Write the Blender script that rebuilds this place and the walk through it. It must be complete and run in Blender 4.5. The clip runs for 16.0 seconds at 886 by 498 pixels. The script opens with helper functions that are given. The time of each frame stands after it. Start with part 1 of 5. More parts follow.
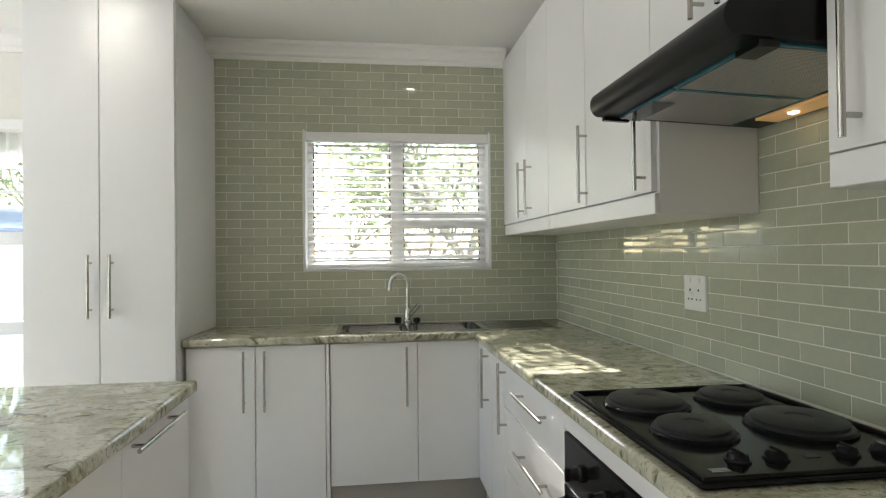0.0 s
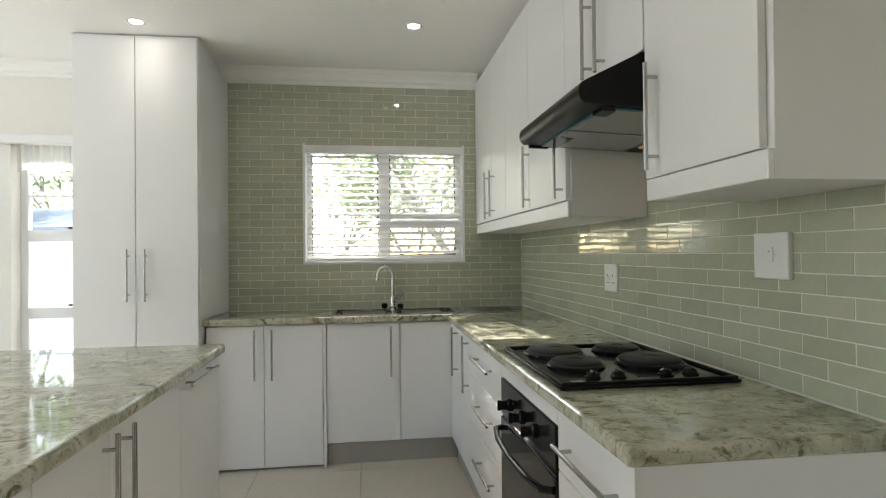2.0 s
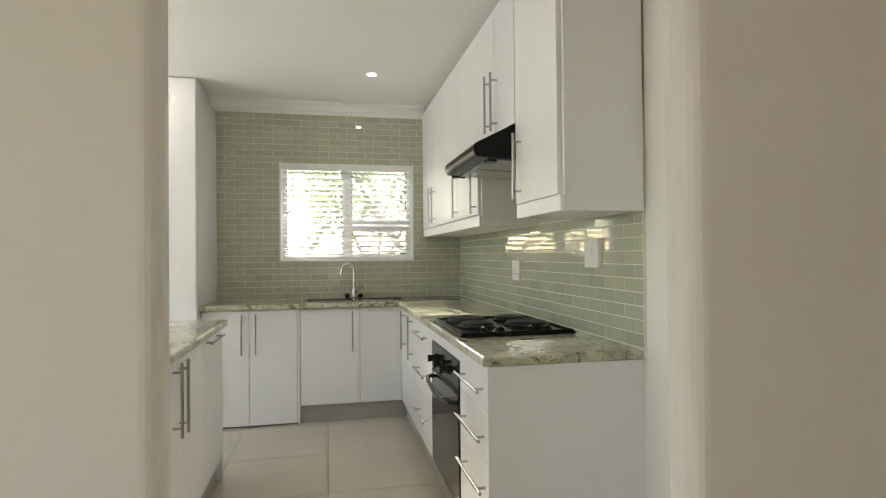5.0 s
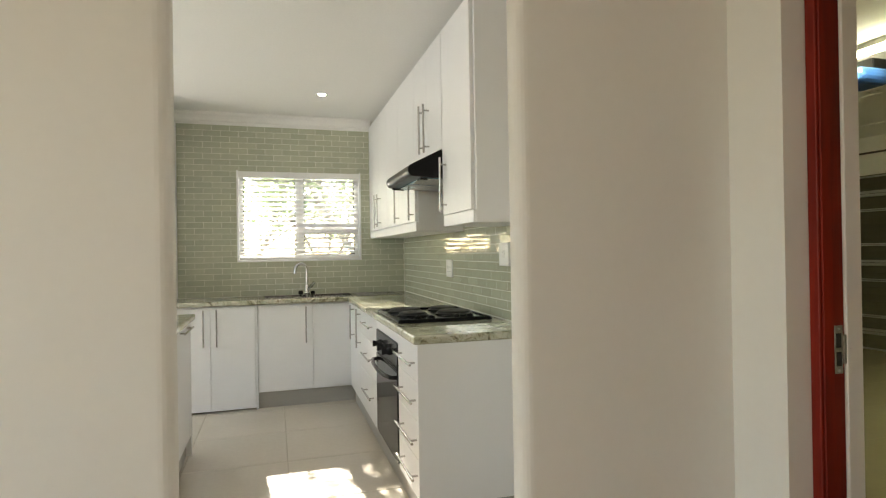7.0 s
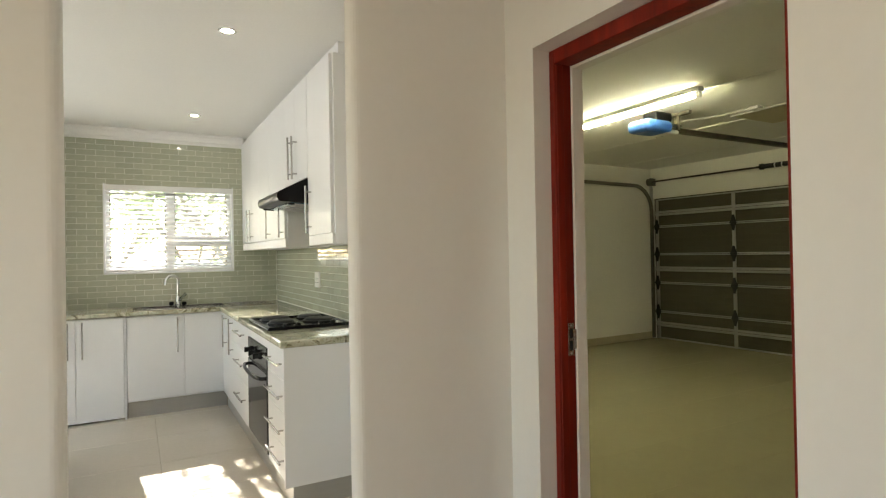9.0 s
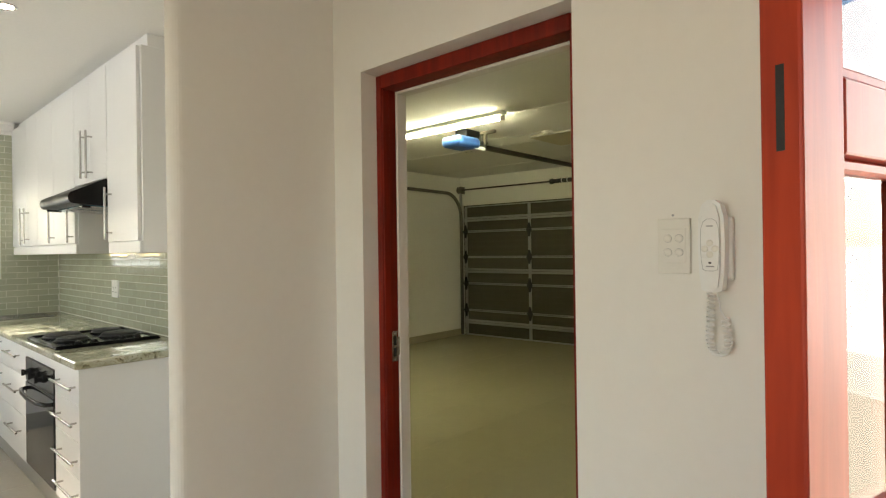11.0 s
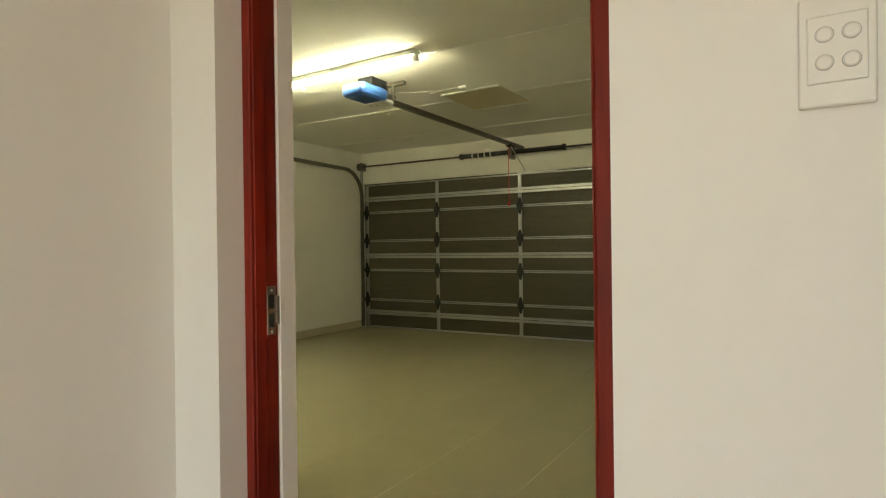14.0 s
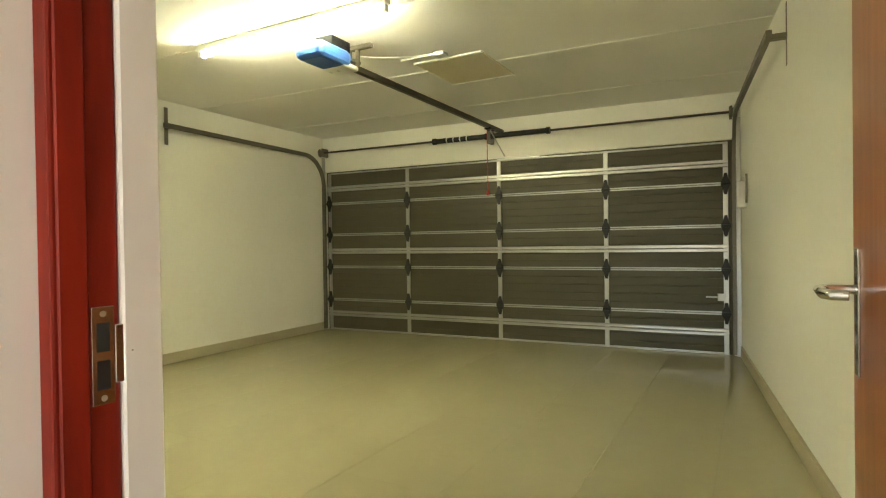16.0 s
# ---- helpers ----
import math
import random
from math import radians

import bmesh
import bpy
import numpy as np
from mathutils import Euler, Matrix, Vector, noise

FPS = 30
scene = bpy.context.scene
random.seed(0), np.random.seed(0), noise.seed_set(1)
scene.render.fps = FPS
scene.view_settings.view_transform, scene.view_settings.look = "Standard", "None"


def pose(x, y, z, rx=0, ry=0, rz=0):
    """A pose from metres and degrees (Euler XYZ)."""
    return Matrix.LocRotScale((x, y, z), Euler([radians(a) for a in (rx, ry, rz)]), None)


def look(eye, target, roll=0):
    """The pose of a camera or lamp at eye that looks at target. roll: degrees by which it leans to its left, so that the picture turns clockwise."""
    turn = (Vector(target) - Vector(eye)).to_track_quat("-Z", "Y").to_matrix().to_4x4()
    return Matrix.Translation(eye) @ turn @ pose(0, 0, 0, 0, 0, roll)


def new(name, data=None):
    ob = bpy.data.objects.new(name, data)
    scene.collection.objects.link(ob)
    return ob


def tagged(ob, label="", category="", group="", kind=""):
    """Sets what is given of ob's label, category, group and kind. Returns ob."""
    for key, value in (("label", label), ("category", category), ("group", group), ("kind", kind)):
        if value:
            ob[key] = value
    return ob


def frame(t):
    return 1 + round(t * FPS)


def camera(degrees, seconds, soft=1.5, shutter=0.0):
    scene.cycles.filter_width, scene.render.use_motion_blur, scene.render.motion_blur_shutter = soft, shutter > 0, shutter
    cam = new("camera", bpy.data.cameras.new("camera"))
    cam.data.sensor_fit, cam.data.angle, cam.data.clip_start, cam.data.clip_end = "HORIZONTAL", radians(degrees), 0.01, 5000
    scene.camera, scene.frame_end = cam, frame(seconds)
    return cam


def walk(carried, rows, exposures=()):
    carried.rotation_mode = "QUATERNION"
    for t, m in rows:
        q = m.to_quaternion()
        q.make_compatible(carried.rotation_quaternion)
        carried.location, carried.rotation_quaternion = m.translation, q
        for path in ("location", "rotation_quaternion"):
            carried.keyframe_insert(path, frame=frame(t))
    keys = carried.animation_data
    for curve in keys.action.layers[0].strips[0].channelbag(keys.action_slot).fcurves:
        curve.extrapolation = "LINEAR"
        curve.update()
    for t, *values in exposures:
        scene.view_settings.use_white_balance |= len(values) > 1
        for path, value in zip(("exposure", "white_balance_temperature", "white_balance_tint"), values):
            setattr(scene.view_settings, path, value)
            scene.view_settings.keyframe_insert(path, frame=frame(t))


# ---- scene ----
cam = camera(76.6, 16.0, 1.2)
PATH = [
    (0, (0.159, -0.149, 1.285), (0.413, 1.834, 1.304), -0.6),
    (0.5, (0.178, -0.299, 1.264), (0.428, 1.686, 1.283), -0.6),
    (1, (0.187, -0.436, 1.261), (0.443, 1.547, 1.283), -0.5),
    (1.5, (0.197, -0.574, 1.252), (0.461, 1.408, 1.272), -0.5),
    (2, (0.192, -0.71, 1.255), (0.462, 1.272, 1.273), -0.6),
    (2.5, (0.179, -0.867, 1.244), (0.454, 1.113, 1.261), -0.5),
    (3, (0.173, -1.002, 1.241), (0.463, 0.977, 1.258), -0.5),
    (3.5, (0.182, -1.139, 1.23), (0.489, 0.837, 1.248), -0.6),
    (4, (0.18, -1.276, 1.235), (0.508, 0.696, 1.253), -0.6),
    (6.5, (0.097, -2.0, 1.246), (0.632, -0.073, 1.261), -0.7),
    (7, (0.092, -2.121, 1.263), (0.666, -0.205, 1.271), -0.9),
    (7.5, (0.081, -2.286, 1.248), (0.734, -0.395, 1.266), -1.0),
    (8, (0.075, -2.404, 1.262), (0.823, -0.55, 1.28), -1.0),
    (8.5, (0.065, -2.547, 1.287), (0.909, -0.734, 1.304), -1.0),
    (9, (0.018, -2.67, 1.33), (0.981, -0.917, 1.346), -1.0),
    (9.5, (-0.04, -2.73, 1.37), (1.062, -1.061, 1.383), -1.1),
    (10, (-0.101, -2.777, 1.391), (1.159, -1.223, 1.4), -1.0),
    (12.5, (0.06, -2.514, 1.313), (1.671, -1.329, 1.311), -0.8),
    (13, (0.168, -2.41, 1.245), (1.804, -1.259, 1.242), -0.8),
    (13.5, (0.329, -2.275, 1.191), (1.995, -1.169, 1.186), -0.6),
    (14, (0.482, -2.17, 1.153), (2.177, -1.108, 1.148), -0.7),
    (14.5, (0.647, -2.069, 1.129), (2.361, -1.039, 1.122), -1.0),
    (15, (0.796, -1.966, 1.13), (2.524, -0.958, 1.123), -0.8),
    (15.5, (0.919, -1.869, 1.133), (2.655, -0.877, 1.121), -0.8),
    (16, (1.045, -1.755, 1.133), (2.799, -0.795, 1.112), -0.8),
]
# exposure follows the clip's camera as it leaves the bright kitchen
EXPOSURE = [
    (0.0, 2.3, 6450, 10), (2.0, 2.2, 6500, 10), (4.0, 2.42, 6650, 10), (6.5, 2.65, 6900, 10), (8.0, 2.78, 6900, 10), (9.5, 2.83, 6850, 10),
    (12.5, 2.92, 6950, 10), (14.0, 3.1, 7050, 10), (15.0, 3.38, 7300, 10), (16.0, 3.95, 6850, 10),
]
walk(cam, [(t, look(eye, target, roll)) for t, eye, target, roll in PATH], EXPOSURE)

# ---- world, sun, lights ----
SUN_TO = Vector((-0.10, 1.0, 0.64)).normalized()
world = bpy.data.worlds.new("sky")
scene.world = world
world.use_nodes = True
wn = world.node_tree
sky = wn.nodes.new("ShaderNodeTexSky")
sky.sky_type = "NISHITA"
sky.sun_disc = False
sky.sun_elevation = math.asin(SUN_TO.z)
sky.sun_rotation = math.atan2(SUN_TO.x, SUN_TO.y)
wn.nodes["Background"].inputs["Strength"].default_value = 0.15
wn.links.new(sky.outputs["Color"], wn.nodes["Background"].inputs["Color"])

sun = new("sun", bpy.data.lights.new("sun", "SUN"))
sun.data.energy, sun.data.angle, sun.data.color = 5.0, radians(0.5), (1.0, 0.95, 0.88)
sun.matrix_world = look(SUN_TO * 20, (0, 0, 0))


def area_lamp(name, place, target, w, h, watts, colour=(1, 1, 1)):
    ob = new(name, bpy.data.lights.new(name, "AREA"))
    ob.data.shape, ob.data.size, ob.data.size_y = "RECTANGLE", w, h
    ob.data.energy, ob.data.color = watts, colour
    ob.matrix_world = look(place, target)
    return ob


# daylight lamps in openings the walk never faces; the first two openings are invented
# added fill from an unseen opening, aimed up to brighten the kitchen ceiling
area_lamp("west_window_light", (-4.25, 0.85, 1.35), (-2.7, 1.3, 3.4), 1.9, 1.9, 9.2, (0.93, 0.97, 1.0)).data.spread = radians(110)
# added fill for the hall walls, set in an unseen opening
area_lamp("lounge_window_light", (-3.25, -2.2, 1.35), (0, -2.2, 1.2), 2.0, 1.9, 2.8, (1.0, 0.87, 0.68))
area_lamp("front_door_light", (1.62, -3.15, 1.1), (-1, -2.9, 1.1), 0.8, 1.9, 4.6, (1.0, 0.86, 0.68))

# ---- materials ----


def material(name, rgb, rough=0.5, metal=0.0, spread=0.08, scale=6.0, fine=60.0, bump=0.02, vary=0.0, coat=0.0, stretch=(1, 1, 1), spec=0.5):
    """A surface with variation at two scales, and fine relief."""
    m = bpy.data.materials.new(name)
    m.use_nodes = True
    t, b = m.node_tree, m.node_tree.nodes["Principled BSDF"]
    b.inputs["Metallic"].default_value = metal
    b.inputs["Coat Weight"].default_value = coat
    b.inputs["Specular IOR Level"].default_value = spec
    co = t.nodes.new("ShaderNodeTexCoord")
    mp = t.nodes.new("ShaderNodeMapping")
    mp.inputs["Scale"].default_value = stretch
    t.links.new(co.outputs["Object"], mp.inputs["Vector"])
    big, small = t.nodes.new("ShaderNodeTexNoise"), t.nodes.new("ShaderNodeTexNoise")
    big.inputs["Scale"].default_value, small.inputs["Scale"].default_value = scale, fine
    big.inputs["Detail"].default_value = small.inputs["Detail"].default_value = 4
    t.links.new(mp.outputs[0], big.inputs["Vector"])
    t.links.new(mp.outputs[0], small.inputs["Vector"])
    add = t.nodes.new("ShaderNodeMath")
    add.operation = "ADD"
    t.links.new(big.outputs[0], add.inputs[0])
    t.links.new(small.outputs[0], add.inputs[1])
    ramp = t.nodes.new("ShaderNodeMapRange")
    ramp.inputs["From Min"].default_value, ramp.inputs["From Max"].default_value = 0.7, 1.3
    ramp.inputs["To Min"].default_value, ramp.inputs["To Max"].default_value = 1 - spread, 1 + spread
    t.links.new(add.outputs[0], ramp.inputs["Value"])
    last = ramp.outputs[0]
    if vary:
        info, mr, mul = t.nodes.new("ShaderNodeObjectInfo"), t.nodes.new("ShaderNodeMapRange"), t.nodes.new("ShaderNodeMath")
        mr.inputs["To Min"].default_value, mr.inputs["To Max"].default_value = 1 - vary, 1 + vary
        mul.operation = "MULTIPLY"
        t.links.new(info.outputs["Random"], mr.inputs["Value"])
        t.links.new(mr.outputs[0], mul.inputs[0])
        t.links.new(last, mul.inputs[1])
        last = mul.outputs[0]
    mix = t.nodes.new("ShaderNodeVectorMath")
    mix.operation = "SCALE"
    mix.inputs[0].default_value = rgb
    t.links.new(last, mix.inputs["Scale"])
    t.links.new(mix.outputs[0], b.inputs["Base Color"])
    rr = t.nodes.new("ShaderNodeMapRange")
    rr.inputs["From Min"].default_value, rr.inputs["From Max"].default_value = 0.3, 0.7
    rr.inputs["To Min"].default_value, rr.inputs["To Max"].default_value = max(rough * 0.85, 0.02), min(rough * 1.15, 1)
    t.links.new(big.outputs[0], rr.inputs["Value"])
    t.links.new(rr.outputs[0], b.inputs["Roughness"])
    if bump:
        bn = t.nodes.new("ShaderNodeBump")
        bn.inputs["Strength"].default_value, bn.inputs["Distance"].default_value = bump, 0.01
        t.links.new(small.outputs[0], bn.inputs["Height"])
        t.links.new(bn.outputs[0], b.inputs["Normal"])
    return m


def glowing(name, rgb, strength):
    m = bpy.data.materials.new(name)
    m.use_nodes = True
    b = m.node_tree.nodes["Principled BSDF"]
    b.inputs["Base Color"].default_value = (*rgb, 1)
    b.inputs["Emission Color"].default_value = (*rgb, 1)
    b.inputs["Emission Strength"].default_value = strength
    return m


def clear_glass(name, rgb=(1, 1, 1)):
    m = bpy.data.materials.new(name)
    m.use_nodes = True
    t, b = m.node_tree, m.node_tree.nodes["Principled BSDF"]
    out = t.nodes["Material Output"]
    tr, gl, mx, fr = (t.nodes.new(k) for k in ("ShaderNodeBsdfTransparent", "ShaderNodeBsdfGlossy", "ShaderNodeMixShader", "ShaderNodeFresnel"))
    tr.inputs["Color"].default_value = (*rgb, 1)
    gl.inputs["Roughness"].default_value = 0.02
    t.links.new(fr.outputs[0], mx.inputs[0])
    t.links.new(tr.outputs[0], mx.inputs[1])
    t.links.new(gl.outputs[0], mx.inputs[2])
    t.links.new(mx.outputs[0], out.inputs["Surface"])
    t.nodes.remove(b)
    return m


def granite(name):
    """Polished cream and olive granite with drifting dark veins and specks."""
    m = bpy.data.materials.new(name)
    m.use_nodes = True
    t, b = m.node_tree, m.node_tree.nodes["Principled BSDF"]
    co, mp = t.nodes.new("ShaderNodeTexCoord"), t.nodes.new("ShaderNodeMapping")
    mp.inputs["Rotation"].default_value = (0.3, 0.2, 0.7)
    mp.inputs["Scale"].default_value = (1.0, 1.35, 1.0)
    t.links.new(co.outputs["Object"], mp.inputs["Vector"])
    cloud, vein, speck = (t.nodes.new("ShaderNodeTexNoise") for _ in range(3))
    for n, s, d, w in ((cloud, 6, 7, 1.8), (vein, 13, 9, 2.0), (speck, 95, 4, 0.4)):
        n.inputs["Scale"].default_value, n.inputs["Detail"].default_value, n.inputs["Distortion"].default_value = s, d, w
        n.inputs["Roughness"].default_value = 0.62
        t.links.new(mp.outputs[0], n.inputs["Vector"])
    r1 = t.nodes.new("ShaderNodeValToRGB")
    e = r1.color_ramp.elements
    e[0].position, e[0].color = 0.30, (0.27, 0.27, 0.185, 1)
    e[1].position, e[1].color = 0.62, (0.62, 0.60, 0.49, 1)
    mid = e.new(0.47)
    mid.color = (0.46, 0.455, 0.335, 1)
    t.links.new(cloud.outputs[0], r1.inputs[0])
    r2 = t.nodes.new("ShaderNodeValToRGB")
    e = r2.color_ramp.elements
    e[0].position, e[0].color = 0.33, (0.14, 0.12, 0.09, 1)
    e[1].position, e[1].color = 0.47, (1, 1, 1, 1)
    mid = e.new(0.42)
    mid.color = (0.66, 0.63, 0.52, 1)
    t.links.new(vein.outputs[0], r2.inputs[0])
    r3 = t.nodes.new("ShaderNodeValToRGB")
    e = r3.color_ramp.elements
    e[0].position, e[0].color = 0.32, (0.45, 0.43, 0.38, 1)
    e[1].position, e[1].color = 0.44, (1, 1, 1, 1)
    t.links.new(speck.outputs[0], r3.inputs[0])
    last = r1.outputs[0]
    for r in (r2, r3):
        mx = t.nodes.new("ShaderNodeMix")
        mx.data_type, mx.blend_type = "RGBA", "MULTIPLY"
        mx.inputs["Factor"].default_value = 0.9
        t.links.new(last, mx.inputs["A"])
        t.links.new(r.outputs[0], mx.inputs["B"])
        last = mx.outputs["Result"]
    t.links.new(last, b.inputs["Base Color"])
    b.inputs["Roughness"].default_value = 0.045
    b.inputs["Specular IOR Level"].default_value = 0.75
    return m


def wood(name, dark, light, rough=0.25, coat=0.5, scale=(14, 14, 1.2)):
    m = bpy.data.materials.new(name)
    m.use_nodes = True
    t, b = m.node_tree, m.node_tree.nodes["Principled BSDF"]
    co, mp, n, n2 = (t.nodes.new(k) for k in ("ShaderNodeTexCoord", "ShaderNodeMapping", "ShaderNodeTexNoise", "ShaderNodeTexNoise"))
    mp.inputs["Scale"].default_value = scale
    t.links.new(co.outputs["Object"], mp.inputs["Vector"])
    t.links.new(mp.outputs[0], n.inputs["Vector"])
    t.links.new(co.outputs["Object"], n2.inputs["Vector"])
    n.inputs["Scale"].default_value, n.inputs["Detail"].default_value, n.inputs["Distortion"].default_value = 2.2, 8, 0.6
    n2.inputs["Scale"].default_value = 2.5
    r = t.nodes.new("ShaderNodeValToRGB")
    e = r.color_ramp.elements
    e[0].position, e[0].color = 0.3, (*dark, 1)
    e[1].position, e[1].color = 0.72, (*light, 1)
    av = t.nodes.new("ShaderNodeMix")
    av.inputs["Factor"].default_value = 0.35
    t.links.new(n.outputs[0], av.inputs["A"])
    t.links.new(n2.outputs[0], av.inputs["B"])
    t.links.new(av.outputs["Result"], r.inputs[0])
    t.links.new(r.outputs[0], b.inputs["Base Color"])
    bn = t.nodes.new("ShaderNodeBump")
    bn.inputs["Strength"].default_value, bn.inputs["Distance"].default_value = 0.08, 0.004
    t.links.new(n.outputs[0], bn.inputs["Height"])
    t.links.new(bn.outputs[0], b.inputs["Normal"])
    b.inputs["Roughness"].default_value, b.inputs["Coat Weight"].default_value, b.inputs["Coat Roughness"].default_value = rough, coat, 0.12
    return m



def foliage(name):
    """Thin leaves that let the low sun through."""
    m = material(name, (0.10, 0.13, 0.06), 0.5, spread=0.3, scale=1.5, fine=10, bump=0.0)
    t, b = m.node_tree, m.node_tree.nodes["Principled BSDF"]
    tl, mx = t.nodes.new("ShaderNodeBsdfTranslucent"), t.nodes.new("ShaderNodeMixShader")
    tl.inputs["Color"].default_value = (0.34, 0.40, 0.21, 1)
    mx.inputs[0].default_value = 0.7
    t.links.new(b.outputs[0], mx.inputs[1])
    t.links.new(tl.outputs[0], mx.inputs[2])
    t.links.new(mx.outputs[0], t.nodes["Material Output"].inputs["Surface"])
    return m


M = {
    "wall": material("painted plaster", (0.80, 0.78, 0.73), 0.7, spread=0.012, scale=1.1, fine=30, bump=0.02),
    "garage_wall": material("garage wall paint", (0.87, 0.86, 0.79), 0.75, spread=0.02, scale=1.0, fine=30, bump=0.02),
    "ceiling": material("ceiling paint", (0.88, 0.87, 0.84), 0.8, spread=0.02, scale=1.0, fine=70, bump=0.03),
    "white": material("white melamine", (0.83, 0.83, 0.83), 0.4, spread=0.005, scale=3, fine=25, bump=0.01),
    "carcass": material("white carcass board", (0.80, 0.80, 0.79), 0.4, spread=0.012, scale=3, fine=30, bump=0.01),
    "plastic": material("white plastic", (0.80, 0.80, 0.78), 0.3, spread=0.015, scale=12, fine=90, bump=0.0),
    "ivory": material("ivory plastic", (0.74, 0.72, 0.66), 0.35, spread=0.015, scale=12, fine=90, bump=0.0),
    "grey_mark": material("grey print", (0.35, 0.35, 0.35), 0.5, spread=0.02),
    "dark": material("dark recess", (0.02, 0.02, 0.02), 0.6, spread=0.05),
    "plinth": material("brushed grey plinth laminate", (0.42, 0.41, 0.38), 0.35, metal=0.25, spread=0.04, scale=2, fine=30, bump=0.02, stretch=(1, 1, 20)),
    "steel": material("brushed stainless steel", (0.46, 0.45, 0.43), 0.17, metal=1, spread=0.05, scale=8, fine=120, bump=0.02),
    "chrome": material("chrome", (0.78, 0.78, 0.78), 0.06, metal=1, spread=0.02, bump=0.0),
    "granite": granite("polished granite"),
    "tile": material("glazed sage tile", (0.45, 0.465, 0.35), 0.03, spread=0.05, scale=5, fine=40, bump=0.012, vary=0.07, spec=0.62),
    "grout": material("pale grout", (0.74, 0.74, 0.65), 0.85, spread=0.06, scale=9, fine=120, bump=0.1),
    "floor_tile": material("porcelain floor tile", (0.60, 0.55, 0.46), 0.16, spread=0.03, scale=2, fine=35, bump=0.008, vary=0.02),
    "garage_tile": material("garage floor tile", (0.39, 0.355, 0.218), 0.13, spread=0.02, scale=1.3, fine=12, bump=0.0, vary=0.008),
    "garage_grout": material("garage floor grout", (0.28, 0.25, 0.155), 0.6, spread=0.06),
    "floor_grout": material("floor grout", (0.40, 0.37, 0.30), 0.8, spread=0.08),
    "skirting": material("skirting tile", (0.46, 0.41, 0.28), 0.65, spread=0.04, scale=2, fine=30),
    "black": material("black enamel", (0.010, 0.010, 0.011), 0.14, spread=0.1, scale=10, fine=80, bump=0.005, spec=0.16),
    "black_matt": material("black cast plate", (0.018, 0.018, 0.019), 0.5, spread=0.15, scale=14, fine=120, bump=0.06),
    "hood": material("black satin hood paint", (0.004, 0.004, 0.0045), 0.35, spread=0.08, scale=6, fine=90, bump=0.01, spec=0.22),
    "filter": material("aluminium grease filter", (0.20, 0.21, 0.19), 0.35, metal=0.7, spread=0.12, scale=30, fine=400, bump=0.3),
    "film_sheet": clear_glass("clear blue film", (0.55, 0.72, 0.74)),
    "film": material("blue protective film", (0.03, 0.14, 0.20), 0.15, spread=0.1, scale=10, fine=50),
    "oven_glass": material("black oven glass", (0.01, 0.01, 0.011), 0.05, spread=0.05, bump=0.0),
    "meranti": wood("red varnished hardwood", (0.10, 0.007, 0.0035), (0.28, 0.018, 0.006), 0.5, 0.04),
    # lighter copy of meranti; daylight on the door edge is put into the colour
    "front_door": wood("daylit orange red varnished hardwood", (0.22, 0.016, 0.006), (0.48, 0.050, 0.014), 0.45, 0.06),
    "door_wood": wood("brown varnished door veneer", (0.28, 0.075, 0.024), (0.48, 0.165, 0.058), 0.35, 0.2),
    "aluminium": material("white powder-coated aluminium", (0.82, 0.83, 0.84), 0.35, spread=0.015, bump=0.0),
    "slat": material("white blind slat", (0.84, 0.84, 0.82), 0.4, spread=0.02, bump=0.0),
    "glass": clear_glass("window glass", (0.96, 0.98, 0.97)),
    "acrylic": clear_glass("clear acrylic lever", (0.9, 0.93, 0.95)),
    "rail": material("mill-finish aluminium", (0.52, 0.52, 0.50), 0.38, metal=0.8, spread=0.06, scale=6, fine=80, bump=0.02),
    "galvanised": material("galvanised steel track", (0.17, 0.155, 0.125), 0.45, metal=0.7, spread=0.12, scale=10, fine=70, bump=0.03),
    "door_panel": material("olive brown door panel", (0.074, 0.068, 0.037), 0.5, spread=0.12, scale=2, fine=40, bump=0.06, stretch=(1, 1, 12)),
    "dark_steel": material("oiled dark steel", (0.075, 0.065, 0.05), 0.42, metal=0.6, spread=0.12, scale=10, fine=70, bump=0.03),
    "hinge": material("black hinge", (0.008, 0.008, 0.007), 0.5, spread=0.1),
    "blue": material("blue opener shell", (0.04, 0.13, 0.42), 0.35, spread=0.04, bump=0.0),
    "red": material("red cord", (0.5, 0.02, 0.02), 0.6, spread=0.05),
    "foil": material("silver label", (0.5, 0.5, 0.5), 0.3, metal=0.6, spread=0.05),
    "hatch": material("hatch board", (0.66, 0.60, 0.44), 0.7, spread=0.05, scale=3, fine=40),
    "brass": material("brass lock plate", (0.55, 0.45, 0.25), 0.3, metal=1, spread=0.06),
    "lamp": glowing("downlight lens", (1.0, 0.93, 0.82), 11),
    "tube": glowing("fluorescent tube", (1.0, 0.97, 0.64), 13.5),
    "hood_lamp": glowing("hood lamp", (1.0, 0.60, 0.25), 0.03),
    "hood_bulb": glowing("hood bulb", (1.0, 0.70, 0.38), 2.8),
    "bark": material("bark", (0.26, 0.23, 0.18), 0.9, spread=0.3, scale=6, fine=40, bump=0.5),
    "leaf": foliage("leaf"),
    "garden_wall": material("white garden wall", (0.75, 0.74, 0.70), 0.85, spread=0.06, scale=1, fine=20, bump=0.1),
    "lawn": material("pale garden paving", (0.42, 0.43, 0.43), 0.95, spread=0.25, scale=1.2, fine=20, bump=0.3),
    "roof": material("blue grey roof sheet", (0.16, 0.20, 0.28), 0.45, spread=0.08, scale=2, fine=20),
}
M["front_door"].node_tree.nodes["Principled BSDF"].inputs["Specular IOR Level"].default_value = 0.25
M["meranti"].node_tree.nodes["Principled BSDF"].inputs["Specular IOR Level"].default_value = 0.25


